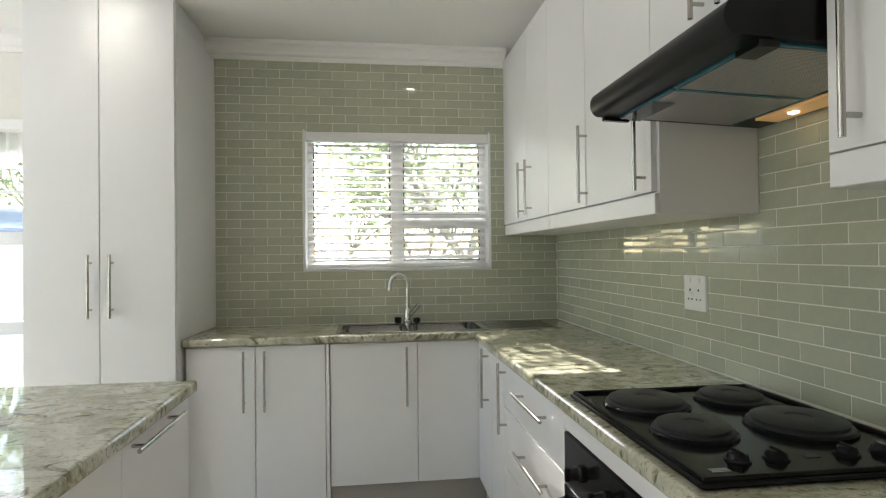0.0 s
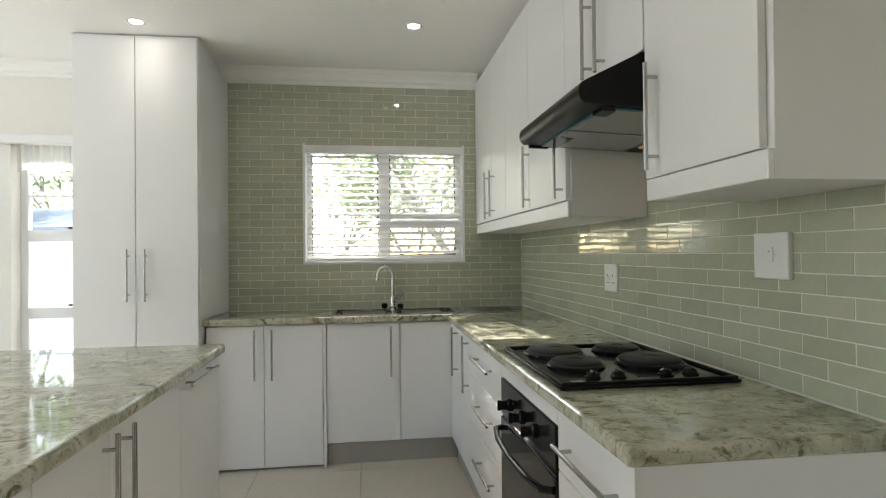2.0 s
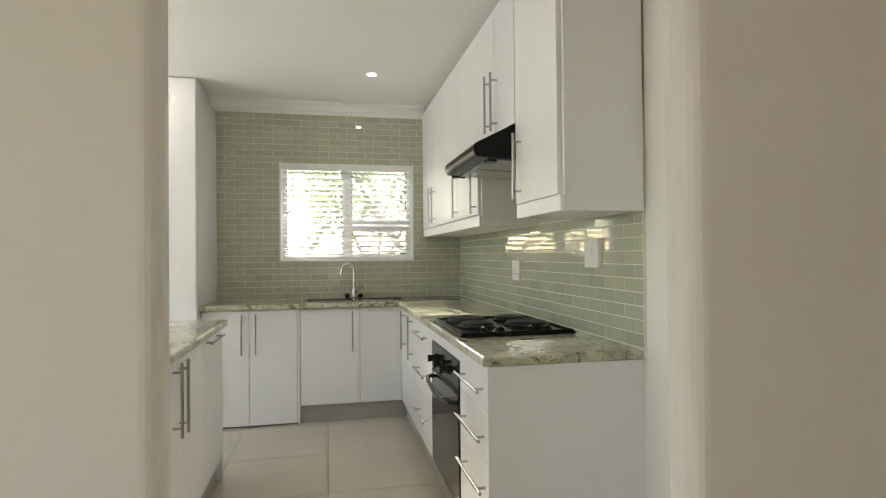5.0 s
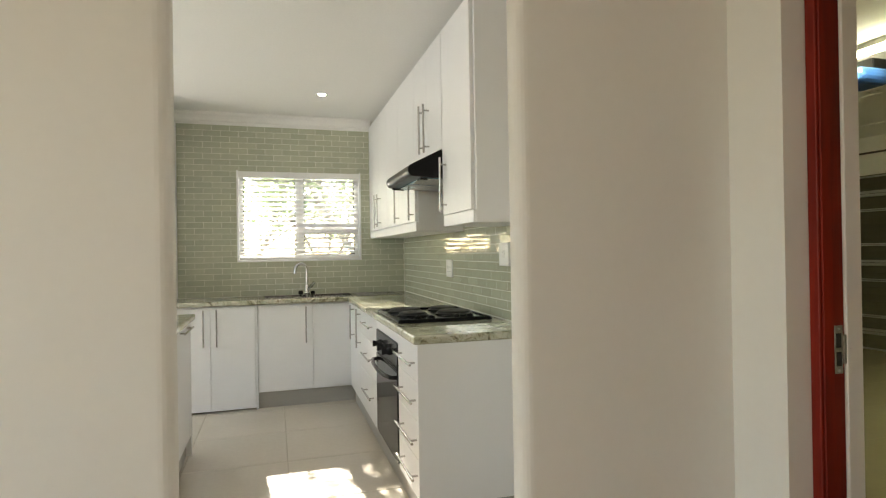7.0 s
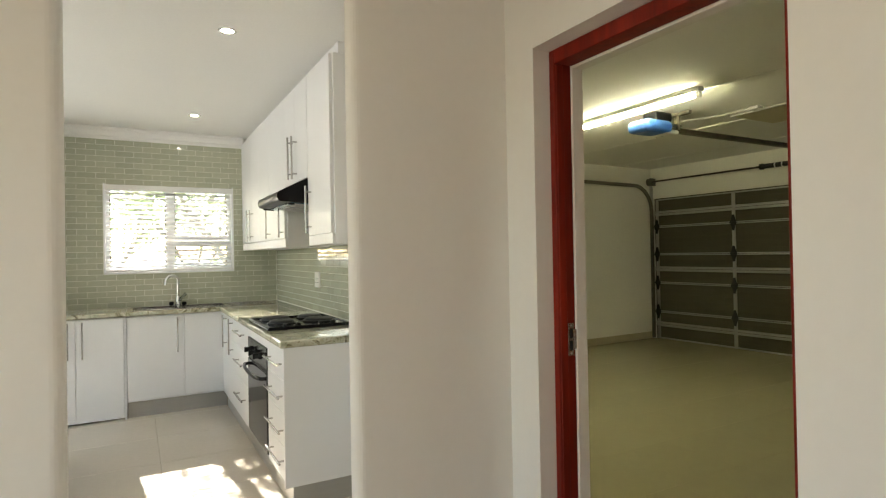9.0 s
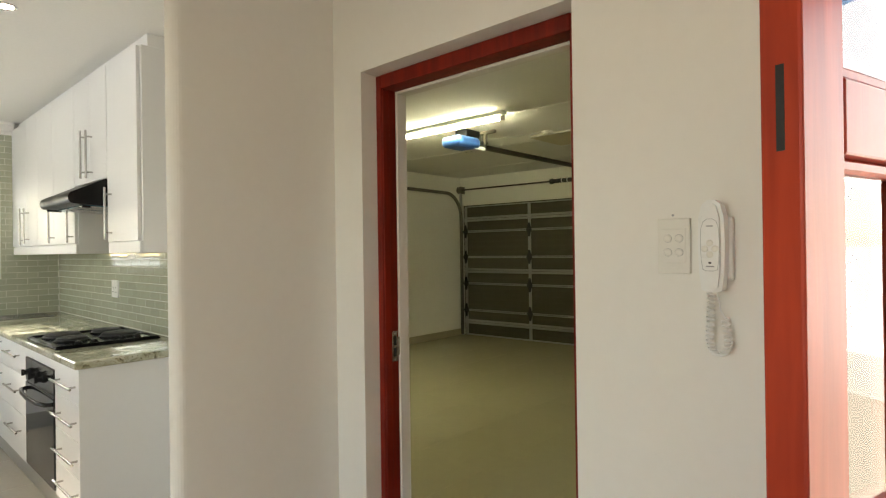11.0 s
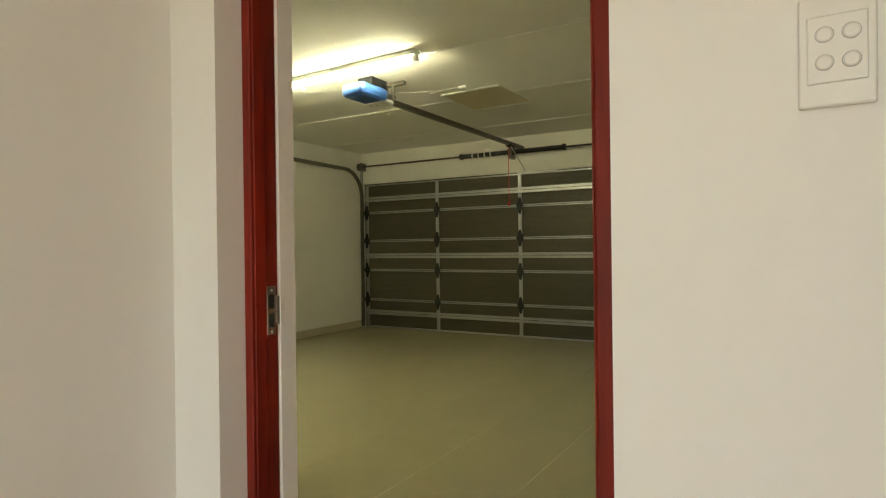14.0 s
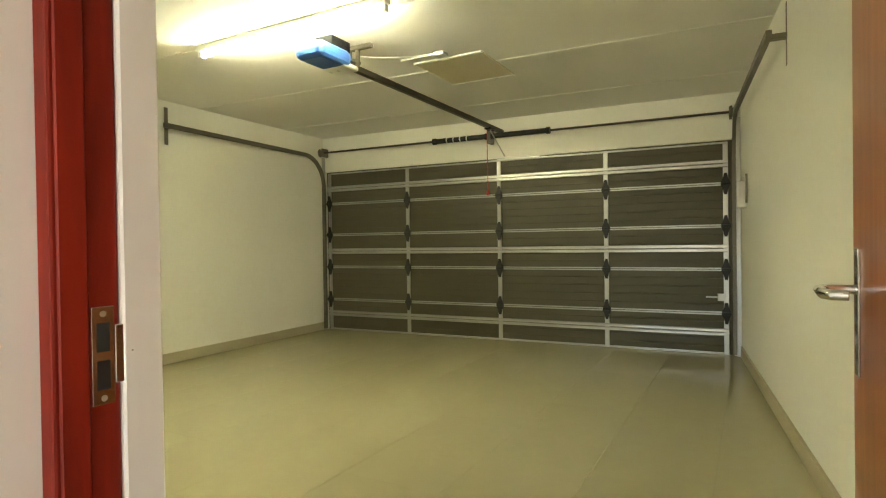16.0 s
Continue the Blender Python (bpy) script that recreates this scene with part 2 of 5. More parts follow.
def woven_metal(m, pitch):
    """Fine crossed wires over a metal sheet."""
    t, b = m.node_tree, m.node_tree.nodes["Principled BSDF"]
    co = t.nodes.new("ShaderNodeTexCoord")
    mul = t.nodes.new("ShaderNodeMath")
    mul.operation = "MULTIPLY"
    for k, axis in enumerate(("X", "Y")):
        w = t.nodes.new("ShaderNodeTexWave")
        w.bands_direction = axis
        w.inputs["Scale"].default_value = 2 * math.pi / (20 * pitch)
        t.links.new(co.outputs["Object"], w.inputs["Vector"])
        t.links.new(w.outputs["Fac"], mul.inputs[k])
    r = t.nodes.new("ShaderNodeMapRange")
    r.inputs["To Min"].default_value, r.inputs["To Max"].default_value = 0.62, 0.14
    r.inputs["From Max"].default_value = 0.5
    t.links.new(mul.outputs[0], r.inputs["Value"])
    t.links.new(r.outputs[0], b.inputs["Base Color"])


woven_metal(M["filter"], 0.0065)

# ---- mesh helpers ----


def part(name, bm, mat, parent=None, label="", at=None, smooth=False):
    """Links a bmesh as one mesh object, under a thing or a part, or on its own."""
    me = bpy.data.meshes.new(name)
    bm.to_mesh(me)
    bm.free()
    me.materials.append(M[mat])
    if smooth:
        for p in me.polygons:
            p.use_smooth = True
        me.set_sharp_from_angle(angle=radians(38))
    ob = new(name, me)
    if at is not None:
        ob.matrix_world = at
    if parent is not None:
        ob.parent = parent
    if label:
        tagged(ob, label)
    return ob


def thing(name, label, category, group="", kind=""):
    return tagged(new(name), label, category, group, kind)


def box(x0, x1, y0, y1, z0, z1, bevel=0.0, seg=1, bm=None):
    own = bm is None
    b = bmesh.new()
    bmesh.ops.create_cube(b, size=1)
    bmesh.ops.scale(b, vec=(abs(x1 - x0), abs(y1 - y0), abs(z1 - z0)), verts=b.verts)
    bmesh.ops.translate(b, vec=((x0 + x1) / 2, (y0 + y1) / 2, (z0 + z1) / 2), verts=b.verts)
    if bevel:
        bmesh.ops.bevel(b, geom=list(b.edges), offset=bevel, segments=seg, affect="EDGES", profile=0.5)
    if own:
        return b
    me = bpy.data.meshes.new("tmp")
    b.to_mesh(me)
    b.free()
    bm.from_mesh(me)
    bpy.data.meshes.remove(me)
    return bm


def rod(p, q, r, sides=10, bm=None, r2=None):
    bm = bm or bmesh.new()
    p, q = Vector(p), Vector(q)
    d = q - p
    turn = Vector((0, 0, 1)).rotation_difference(d.normalized()).to_matrix().to_4x4()
    bmesh.ops.create_cone(bm, cap_ends=True, segments=sides, radius1=r, radius2=r if r2 is None else r2, depth=d.length,
                          matrix=Matrix.Translation((p + q) / 2) @ turn)
    return bm


def lathe(profile, place, steps=28, axis="Z"):
    """A turned body: profile of (radius, height)."""
    bm = bmesh.new()
    rings = []
    for r, h in profile:
        ring = []
        for i in range(steps):
            a = 2 * math.pi * i / steps
            v = Vector((r * math.cos(a), r * math.sin(a), h))
            if axis == "X":
                v = Vector((v.z, v.x, v.y))
            if axis == "Y":
                v = Vector((v.x, v.z, v.y))
            ring.append(bm.verts.new(v + Vector(place)))
        rings.append(ring)
    for a, b in zip(rings, rings[1:]):
        for i in range(steps):
            bm.faces.new((a[i], a[(i + 1) % steps], b[(i + 1) % steps], b[i]))
    bm.faces.new(rings[0][::-1])
    bm.faces.new(rings[-1])
    bmesh.ops.recalc_face_normals(bm, faces=bm.faces)
    return bm


def prism(points, lo, hi, axis="Y"):
    """A closed outline of points in two axes, drawn out along the third."""
    bm = bmesh.new()

    def put(a, b, c):
        return (a, c, b) if axis == "Y" else (c, a, b) if axis == "X" else (a, b, c)

    lows = [bm.verts.new(put(a, b, lo)) for a, b in points]
    highs = [bm.verts.new(put(a, b, hi)) for a, b in points]
    n = len(points)
    bm.faces.new(lows)
    bm.faces.new(highs[::-1])
    for i in range(n):
        bm.faces.new((lows[i], highs[i], highs[(i + 1) % n], lows[(i + 1) % n]))
    bmesh.ops.recalc_face_normals(bm, faces=bm.faces)
    return bm


def tube(points, r, sides=8, bm=None):
    """A round bar that follows points."""
    bm = bm or bmesh.new()
    pts = [Vector(p) for p in points]
    rings = []
    side = None
    for i, p in enumerate(pts):
        d = (pts[min(i + 1, len(pts) - 1)] - pts[max(i - 1, 0)]).normalized()
        side = d.orthogonal().normalized() if side is None else (side - d * side.dot(d)).normalized()
        up = d.cross(side)
        rings.append([bm.verts.new(p + r * (math.cos(a) * side + math.sin(a) * up)) for a in (2 * math.pi * k / sides for k in range(sides))])
    for a, b in zip(rings, rings[1:]):
        for k in range(sides):
            bm.faces.new((a[k], a[(k + 1) % sides], b[(k + 1) % sides], b[k]))
    bm.faces.new(rings[0][::-1])
    bm.faces.new(rings[-1])
    bmesh.ops.recalc_face_normals(bm, faces=bm.faces)
    return bm


def structure(name, bm, mat, label, category="wall"):
    return tagged(part(name, bm, mat), label, category, kind="structure")


def wall_with_holes(axis, at0, at1, lo, hi, z0, z1, holes):
    """A wall slab between at0 and at1 across the axis, from lo to hi along it, with rectangular openings (a0, a1, z0, z1)."""
    bm = bmesh.new()
    us = sorted({lo, hi, *[h[0] for h in holes], *[h[1] for h in holes]})
    zs = sorted({z0, z1, *[h[2] for h in holes], *[h[3] for h in holes]})
    us, zs = [u for u in us if lo <= u <= hi], [z for z in zs if z0 <= z <= z1]

    def solid(i, j):
        if i < 0 or j < 0 or i >= len(us) - 1 or j >= len(zs) - 1:
            return False
        u, z = (us[i] + us[i + 1]) / 2, (zs[j] + zs[j + 1]) / 2
        return not any(h[0] < u < h[1] and h[2] < z < h[3] for h in holes)

    cache = {}

    def v(i, j, k):
        if (i, j, k) not in cache:
            w = (at0, at1)[k]
            cache[i, j, k] = bm.verts.new((w, us[i], zs[j]) if axis == "x" else (us[i], w, zs[j]))
        return cache[i, j, k]

    for i in range(len(us) - 1):
        for j in range(len(zs) - 1):
            if not solid(i, j):
                continue
            for k in (0, 1):
                bm.faces.new((v(i, j, k), v(i + 1, j, k), v(i + 1, j + 1, k), v(i, j + 1, k)))
            if not solid(i - 1, j):
                bm.faces.new((v(i, j, 0), v(i, j, 1), v(i, j + 1, 1), v(i, j + 1, 0)))
            if not solid(i + 1, j):
                bm.faces.new((v(i + 1, j, 0), v(i + 1, j, 1), v(i + 1, j + 1, 1), v(i + 1, j + 1, 0)))
            if not solid(i, j - 1):
                bm.faces.new((v(i, j, 0), v(i, j, 1), v(i + 1, j, 1), v(i + 1, j, 0)))
            if not solid(i, j + 1):
                bm.faces.new((v(i, j + 1, 0), v(i, j + 1, 1), v(i + 1, j + 1, 1), v(i + 1, j + 1, 0)))
    bmesh.ops.recalc_face_normals(bm, faces=bm.faces)
    return bm

# ---- the plan ----
BACK, RIGHT = 3.135, 1.278          # tiled faces of the kitchen's far and side walls
WB, WR, HALL = 3.145, 1.288, 1.32   # plaster faces
CEIL, GCEIL = 2.50, 2.55
GX0, GX1, GY0, GY1 = 1.53, 7.14, -2.30, 3.42
TOP = 0.89                          # worktops


def round_end(x_tip, x_far, y0, y1, z1):
    """A plastered partition with a rounded end at x_tip."""
    r = (y1 - y0) / 2 * 0.98
    s = 1 if x_far > x_tip else -1
    pts = [(x_far, y0)]
    pts += [(x_tip + s * (r - r * math.cos(a)), (y0 + y1) / 2 - r * math.sin(a)) for a in [math.pi / 2 - math.pi * k / 12 for k in range(13)]]
    pts += [(x_far, y1)]
    return prism(pts, 0, z1, "Z")


structure("wall_north", wall_with_holes("y", WB, WB + 0.23, -4.2, WR, 0, 2.7, [(-0.225, 0.868, 1.205, 2.012), (-2.02, -1.405, 0.25, 1.985)]), "wall",
          "white plastered kitchen wall with two window openings")
structure("wall_east_kitchen", wall_with_holes("x", WR, GX0, -0.80, WB + 0.23, 0, 2.7, []), "wall", "white plastered wall beside the kitchen units")
structure("wall_east_hall", wall_with_holes("x", HALL, GX0, -4.2, -0.80, 0, 2.7, [(-1.940, -1.017, 0, 2.085), (-3.56, -2.70, 0, 2.10)]), "wall",
          "cream plastered hall wall with two door openings")
structure("wall_nib", round_end(0.668, WR + 0.1, -0.842, -0.767, CEIL), "wall", "short plastered partition with a rounded end")
structure("wall_partition", round_end(-0.205, -4.2, -0.25, -0.15, CEIL), "wall", "plastered partition between hall and kitchen")
# the openings in these two walls are unseen additions for the fill lamps
structure("wall_west", wall_with_holes("x", -4.35, -4.2, -0.25, WB + 0.23, 0, 2.7, [(-0.05, 1.95, 0.4, 2.3)]), "wall", "plain white dining wall with an added opening for fill light")
structure("wall_lounge", wall_with_holes("x", -3.35, -3.2, -4.2, -0.2, 0, 2.7, [(-3.2, -1.2, 0.4, 2.3)]), "wall", "plain white hall wall with an added opening for fill light")
structure("wall_south", box(-3.35, GX0, -4.35, -4.2, 0, 2.7), "wall", "plain white hall end wall")
structure("ceiling", box(-4.35, HALL - 0.001, -4.35, WB + 0.1, CEIL, 2.68), "ceiling", "smooth white ceiling", "ceiling")
structure("floor", box(-4.35, GX0 + 0.01, -4.35, WB + 0.2, -0.12, -0.004), "floor_grout", "pale tiled kitchen and hall floor", "floor")

# the garage stands slightly askew to the house
ASKEW = Matrix.Translation((7.06, 0.78, 0)) @ Matrix.Rotation(0.055, 4, "Z") @ Matrix.Translation((-7.17, -0.78, 0))


def south_face(x):
    return -1.685 - (GX1 - x) * 0.1125


def north_face(x):
    return 3.265 - (7.0 - x) * 0.024


structure("garage_wall_north", prism([(GX0, north_face(GX0)), (GX1 + 0.2, north_face(GX1 + 0.2)), (GX1 + 0.2, 3.6), (GX0, 3.6)], 0, 2.7, "Z"), "garage_wall", "plain off-white garage side wall")

structure("garage_wall_south", prism([(GX0, south_face(GX0)), (GX1 + 0.2, south_face(GX1 + 0.2)), (GX1 + 0.2, -2.5), (GX0, -2.5)], 0, 2.7, "Z"), "garage_wall", "plain off-white garage side wall")
structure("garage_wall_east", wall_with_holes("x", GX1, GX1 + 0.2, GY0, GY1, 0, 2.7, [(-1.62, 3.235, 0, 2.10)]), "garage_wall",
          "off-white garage wall around the wide door opening").matrix_world = ASKEW
structure("garage_floor", box(GX0 + 0.01, GX1 + 0.2, GY0, GY1, -0.12, -0.004), "garage_grout", "beige tiled garage floor", "floor")


def garage_ceiling():
    bm = box(GX0, GX1 + 0.3, GY0, GY1, GCEIL, 2.7)
    for x in (2.58, 3.82, 5.06, 6.30):
        a, b = (x - (GY0 - 0.7) * 0.055, GY0 + 0.01), (x - (GY1 - 0.7) * 0.055, GY1 - 0.01)
        rib = prism([(a[0] - 0.007, a[1]), (a[0] + 0.007, a[1]), (b[0] + 0.007, b[1]), (b[0] - 0.007, b[1])], GCEIL - 0.005, GCEIL + 0.01, "Z")
        me = bpy.data.meshes.new("strip")
        rib.to_mesh(me)
        bm.from_mesh(me)
        bpy.data.meshes.remove(me)
    return bm


structure("garage_ceiling", garage_ceiling(), "ceiling", "white board ceiling with thin cover strips", "ceiling")
for nm, b in (("garage_skirting_north", prism([(GX0, north_face(GX0) - 0.016), (GX1, north_face(GX1) - 0.016), (GX1, north_face(GX1) + 0.003), (GX0, north_face(GX0) + 0.003)], 0.001, 0.10, "Z")),
              ("garage_skirting_south", prism([(GX0, south_face(GX0) - 0.003), (GX1, south_face(GX1) - 0.003), (GX1, south_face(GX1) + 0.016), (GX0, south_face(GX0) + 0.016)], 0.001, 0.10, "Z"))):
    structure(nm, b, "skirting", "low beige tile skirting", "skirting")
COVE = [(0, 0), (-0.013, 0), (-0.016, 0.022), (-0.030, 0.030), (-0.036, 0.046), (-0.050, 0.066), (-0.070, 0.078), (-0.074, 0.099), (0, 0.099)]
structure("cornice_kitchen", prism([(WB + y, CEIL - 0.100 + z) for y, z in COVE], -0.745, 0.96, "X"), "ceiling", "white moulded ceiling cornice", "cornice")
structure("cornice_dining", prism([(WB + y, CEIL - 0.100 + z) for y, z in COVE], -4.2, -1.41, "X"), "ceiling", "white moulded ceiling cornice", "cornice")

# ---- cabinet making ----


def fbox(face, plane, u0, u1, z0, z1, d0, d1, bevel=0.0, seg=1, bm=None):
    """A box on a front: u along it, d outward from its plane. Faces S (-y), W (-x), E (+x)."""
    if face == "S":
        return box(u0, u1, plane - d1, plane - d0, z0, z1, bevel, seg, bm)
    if face == "W":
        return box(plane - d1, plane - d0, u0, u1, z0, z1, bevel, seg, bm)
    return box(plane + d0, plane + d1, u0, u1, z0, z1, bevel, seg, bm)


def fpoint(face, plane, u, z, d):
    return {"S": (u, plane - d, z), "W": (plane - d, u, z), "E": (plane + d, u, z)}[face]


def bar_handle(face, plane, u0, z0, u1, z1, parent, r=0.0062, out=0.034):
    """A straight steel bar on two posts."""
    a, b = Vector((u0, z0)), Vector((u1, z1))
    bm = rod(fpoint(face, plane, *a, out), fpoint(face, plane, *b, out), r, 12)
    for f in (0.13, 0.87):
        c = a.lerp(b, f)
        rod(fpoint(face, plane, *c, 0), fpoint(face, plane, *c, out), r * 0.8, 10, bm)
    return part("handle", bm, "steel", parent, "brushed steel bar handle", smooth=True)


def front(kind, face, plane, u0, u1, z0, z1, parent, handle=None, gap=0.002):
    ob = part(kind, fbox(face, plane, u0 + gap, u1 - gap, z0 + gap, z1 - gap, -0.018, 0, 0.0018, 2), "white", parent)
    if handle:
        bar_handle(face, plane, *handle, ob)
    return ob


def base_unit(label, face, plane, u0, u1, depth, fronts, group, z0=0.13, plinth=True, name="base_cabinet", z1=0.85, more=0.0):
    """A floor unit: carcass, plinth and fronts; fronts are (kind, u0, u1, z0, z1, handle)."""
    root = thing(name, label, "cabinet", group)
    part("body", fbox(face, plane, u0 + 0.0005, u1 - 0.0005, z0, z1, -depth, -0.0195), "carcass", root)
    if plinth:
        part("plinth", fbox(face, plane, u0 + 0.0005, u1 - 0.0005 + more, 0, z0 - 0.001, -0.05, -0.035), "plinth", root, "brushed grey plinth")
    for kind, a, b, lo, hi, h in fronts:
        front(kind, face, plane, a, b, lo, hi, root, h)
    return root


KB = "base units along the kitchen walls"
FY = 2.695   # fronts of the far run
first = base_unit("white two-door unit with doors down to the floor", "S", FY, -0.735, -0.068, 0.44,
          [("door", -0.735, -0.409, 0.012, 0.845, (-0.459, 0.53, -0.459, 0.825)), ("door", -0.409, -0.070, 0.012, 0.845, (-0.361, 0.53, -0.361, 0.825))], KB, 0.012, False)
part("side_panel", box(-0.067, -0.052, 2.69, 3.13, 0, 0.85, 0.001), "white", first)
base_unit("white corner sink unit with two doors", "S", FY, -0.050, 0.705, 0.44,
          [("door", -0.050, 0.386, 0.135, 0.845, (0.331, 0.525, 0.331, 0.825)), ("door", 0.386, 0.703, 0.135, 0.845, None)], KB, more=0.028)
FX = 0.700   # fronts of the side run
base_unit("white corner unit with two narrow doors", "W", FX, 2.135, 2.690, 0.58,
          [("door", 2.385, 2.690, 0.135, 0.845, (2.440, 0.565, 2.440, 0.84)), ("door", 2.135, 2.385, 0.135, 0.845, (2.095, 0.550, 2.095, 0.838))], KB)
base_unit("white three-drawer base unit with steel bar handles", "W", FX, 1.396, 2.135, 0.58,
          [("drawer", 1.396, 2.135, 0.655, 0.845, (1.52, 0.768, 1.88, 0.768)), ("drawer", 1.396, 2.135, 0.41, 0.655, (1.52, 0.553, 1.865, 0.553)),
           ("drawer", 1.396, 2.135, 0.135, 0.41, (1.50, 0.305, 1.84, 0.305))], KB)
base_unit("white housing around the built-in oven", "W", FX, 0.757, 1.396, 0.58, [("filler", 0.757, 1.396, 0.785, 0.845, None)], KB, name="oven_housing")
last_unit = base_unit("white four-drawer base unit with steel bar handles", "W", FX, 0.318, 0.757, 0.58,
          [("drawer", 0.318, 0.757, 0.67, 0.845, (0.345, 0.752, 0.705, 0.752)), ("drawer", 0.318, 0.757, 0.492, 0.67, (0.335, 0.582, 0.70, 0.582)),
           ("drawer", 0.318, 0.757, 0.318, 0.492, (0.325, 0.403, 0.685, 0.403)), ("drawer", 0.318, 0.757, 0.135, 0.318, (0.32, 0.243, 0.67, 0.243))], KB)
part("side_panel", box(0.690, WR - 0.001, 0.296, 0.3165, 0.12, 0.85, 0.001), "white", last_unit, "white end panel")
part("side_plinth", box(0.735, WR - 0.001, 0.309, 0.3165, 0, 0.119), "plinth", last_unit, "brushed grey plinth")

IX = -0.425
IG = "island base units"
base_unit("white island end unit with a pull-out front", "E", IX, 1.255, 1.725, 0.58, [("pull_out", 1.255, 1.725, 0.135, 0.845, (1.27, 0.824, 1.60, 0.824))], IG)
for y, hs in ((0.425, (0.80, 0.705)), (-0.14, (0.29, 0.19))):
    y2 = y + (0.83 if y > 0 else 0.565)
    mid = (hs[0] + hs[1]) / 2
    base_unit("white two-door island unit with long bar handles", "E", IX, y, y2, 0.58,
              [("door", mid, y2, 0.135, 0.845, (hs[0], 0.55, hs[0], 0.838)), ("door", y, mid, 0.135, 0.845, (hs[1], 0.555, hs[1], 0.84))], IG)
tagged(part("island_back_panel", box(-1.25, IX - 0.58, -0.14, 1.72, 0, 0.85), "carcass"), "white panelled back of the island", "panel")
tagged(part("island_end_panel", box(-1.25, IX - 0.002, 1.7265, 1.742, 0, 0.85, 0.001), "white"), "white end panel of the island", "panel")

# tall cupboard
tall = thing("tall_cupboard", "tall white two-door cupboard reaching the ceiling", "cupboard")
part("body", box(-1.402, -0.745, 2.62, WB - 0.001, 0, CEIL - 0.001, 0.001), "white", tall)
front("door", "S", 2.60, -1.402, -1.076, 0.13, 2.488, tall, (-1.112, 1.010, -1.112, 1.299))
front("door", "S", 2.60, -1.076, -0.745, 0.13, 2.488, tall, (-1.019, 1.010, -1.019, 1.299))
part("side_filler", prism([(-0.7448, 2.66), (-0.7085, BACK - 0.001), (-0.7448, BACK - 0.001)], TOP + 0.002, CEIL - 0.102, "Z"), "white", tall)
part("plinth", box(-1.402, -0.745, 2.64, 2.65, 0, 0.128), "plinth", tall)

# wall cabinets
UX = 0.951
UG = "wall cabinets"


def wall_unit(label, y0, y1, z0, fronts, pelmet=True):
    root = thing("wall_cabinet", label, "cabinet", UG)
    part("body", box(UX + 0.0195, WR - 0.012, y0 + 0.0005, y1 - 0.0005, z0, 2.435, 0.001), "white", root)
    part("top_filler", box(UX + 0.05, WR - 0.012, y0 + 0.0005, y1 - 0.0005, 2.436, CEIL - 0.001), "white", root)
    if pelmet:
        part("light_rail", box(UX + 0.004, UX + 0.019, y0 + 0.0005, y1 - 0.0005, 1.393, 1.452, 0.002), "white", root, "white light rail below the doors")
    for a, b, lo, hi, h in fronts:
        front("door", "W", UX, a, b, lo, hi, root, h)
    return root


wall_unit("white two-door wall cabinet beside the window", 2.29, WB - 0.012, 1.393,
          [(2.635, WB - 0.012, 1.455, 2.435, (2.69, 1.468, 2.69, 1.757)), (2.29, 2.635, 1.455, 2.435, (2.553, 1.475, 2.553, 1.75))])
wall_unit("white two-door wall cabinet next to the hood", 1.345, 2.29, 1.393,
          [(1.846, 2.29, 1.455, 2.435, (1.832, 1.468, 1.832, 1.753)), (1.355, 1.846, 1.455, 2.435, (1.39, 1.464, 1.39, 1.753))])
wall_unit("short white two-door cabinet above the hood", 0.74, 1.345, 1.812,
          [(1.04, 1.355, 1.812, 2.435, (1.094, 1.838, 1.094, 2.12)), (0.74, 1.04, 1.812, 2.435, (0.99, 1.83, 0.99, 2.11))], False)
wall_unit("white single-door wall cabinet at the end", 0.268, 0.738, 1.393, [(0.285, 0.735, 1.452, 2.435, (0.668, 1.468, 0.668, 1.75))])

# worktops
rt = thing("worktop", "L-shaped polished granite worktop with a rounded front edge", "worktop")
wt = box(-0.742, WR - 0.011, 2.655, WB - 0.011, 0.851, TOP, 0.011, 3)
far = part("far_slab", wt, "granite", rt)
cutter = part("cutter", box(-0.001, 0.736, 2.736, 3.036, 0.80, 0.95), "granite")
cut = far.modifiers.new("sink opening", "BOOLEAN")
cut.object, cut.operation, cut.solver = cutter, "DIFFERENCE", "EXACT"
bpy.context.view_layer.update()
opened = bpy.data.meshes.new_from_object(far.evaluated_get(bpy.context.evaluated_depsgraph_get()))
far.modifiers.clear()
far.data = opened
bpy.data.objects.remove(cutter)
part("side_slab", box(0.668, WR - 0.011, 0.278, 2.6545, 0.851, TOP, 0.011, 3), "granite", rt)
tagged(part("island_worktop", box(-1.30, -0.398, -0.148, 1.748, 0.851, TOP, 0.011, 3), "granite"), "glossy pale granite island worktop", "worktop")

# ---- sink and tap ----


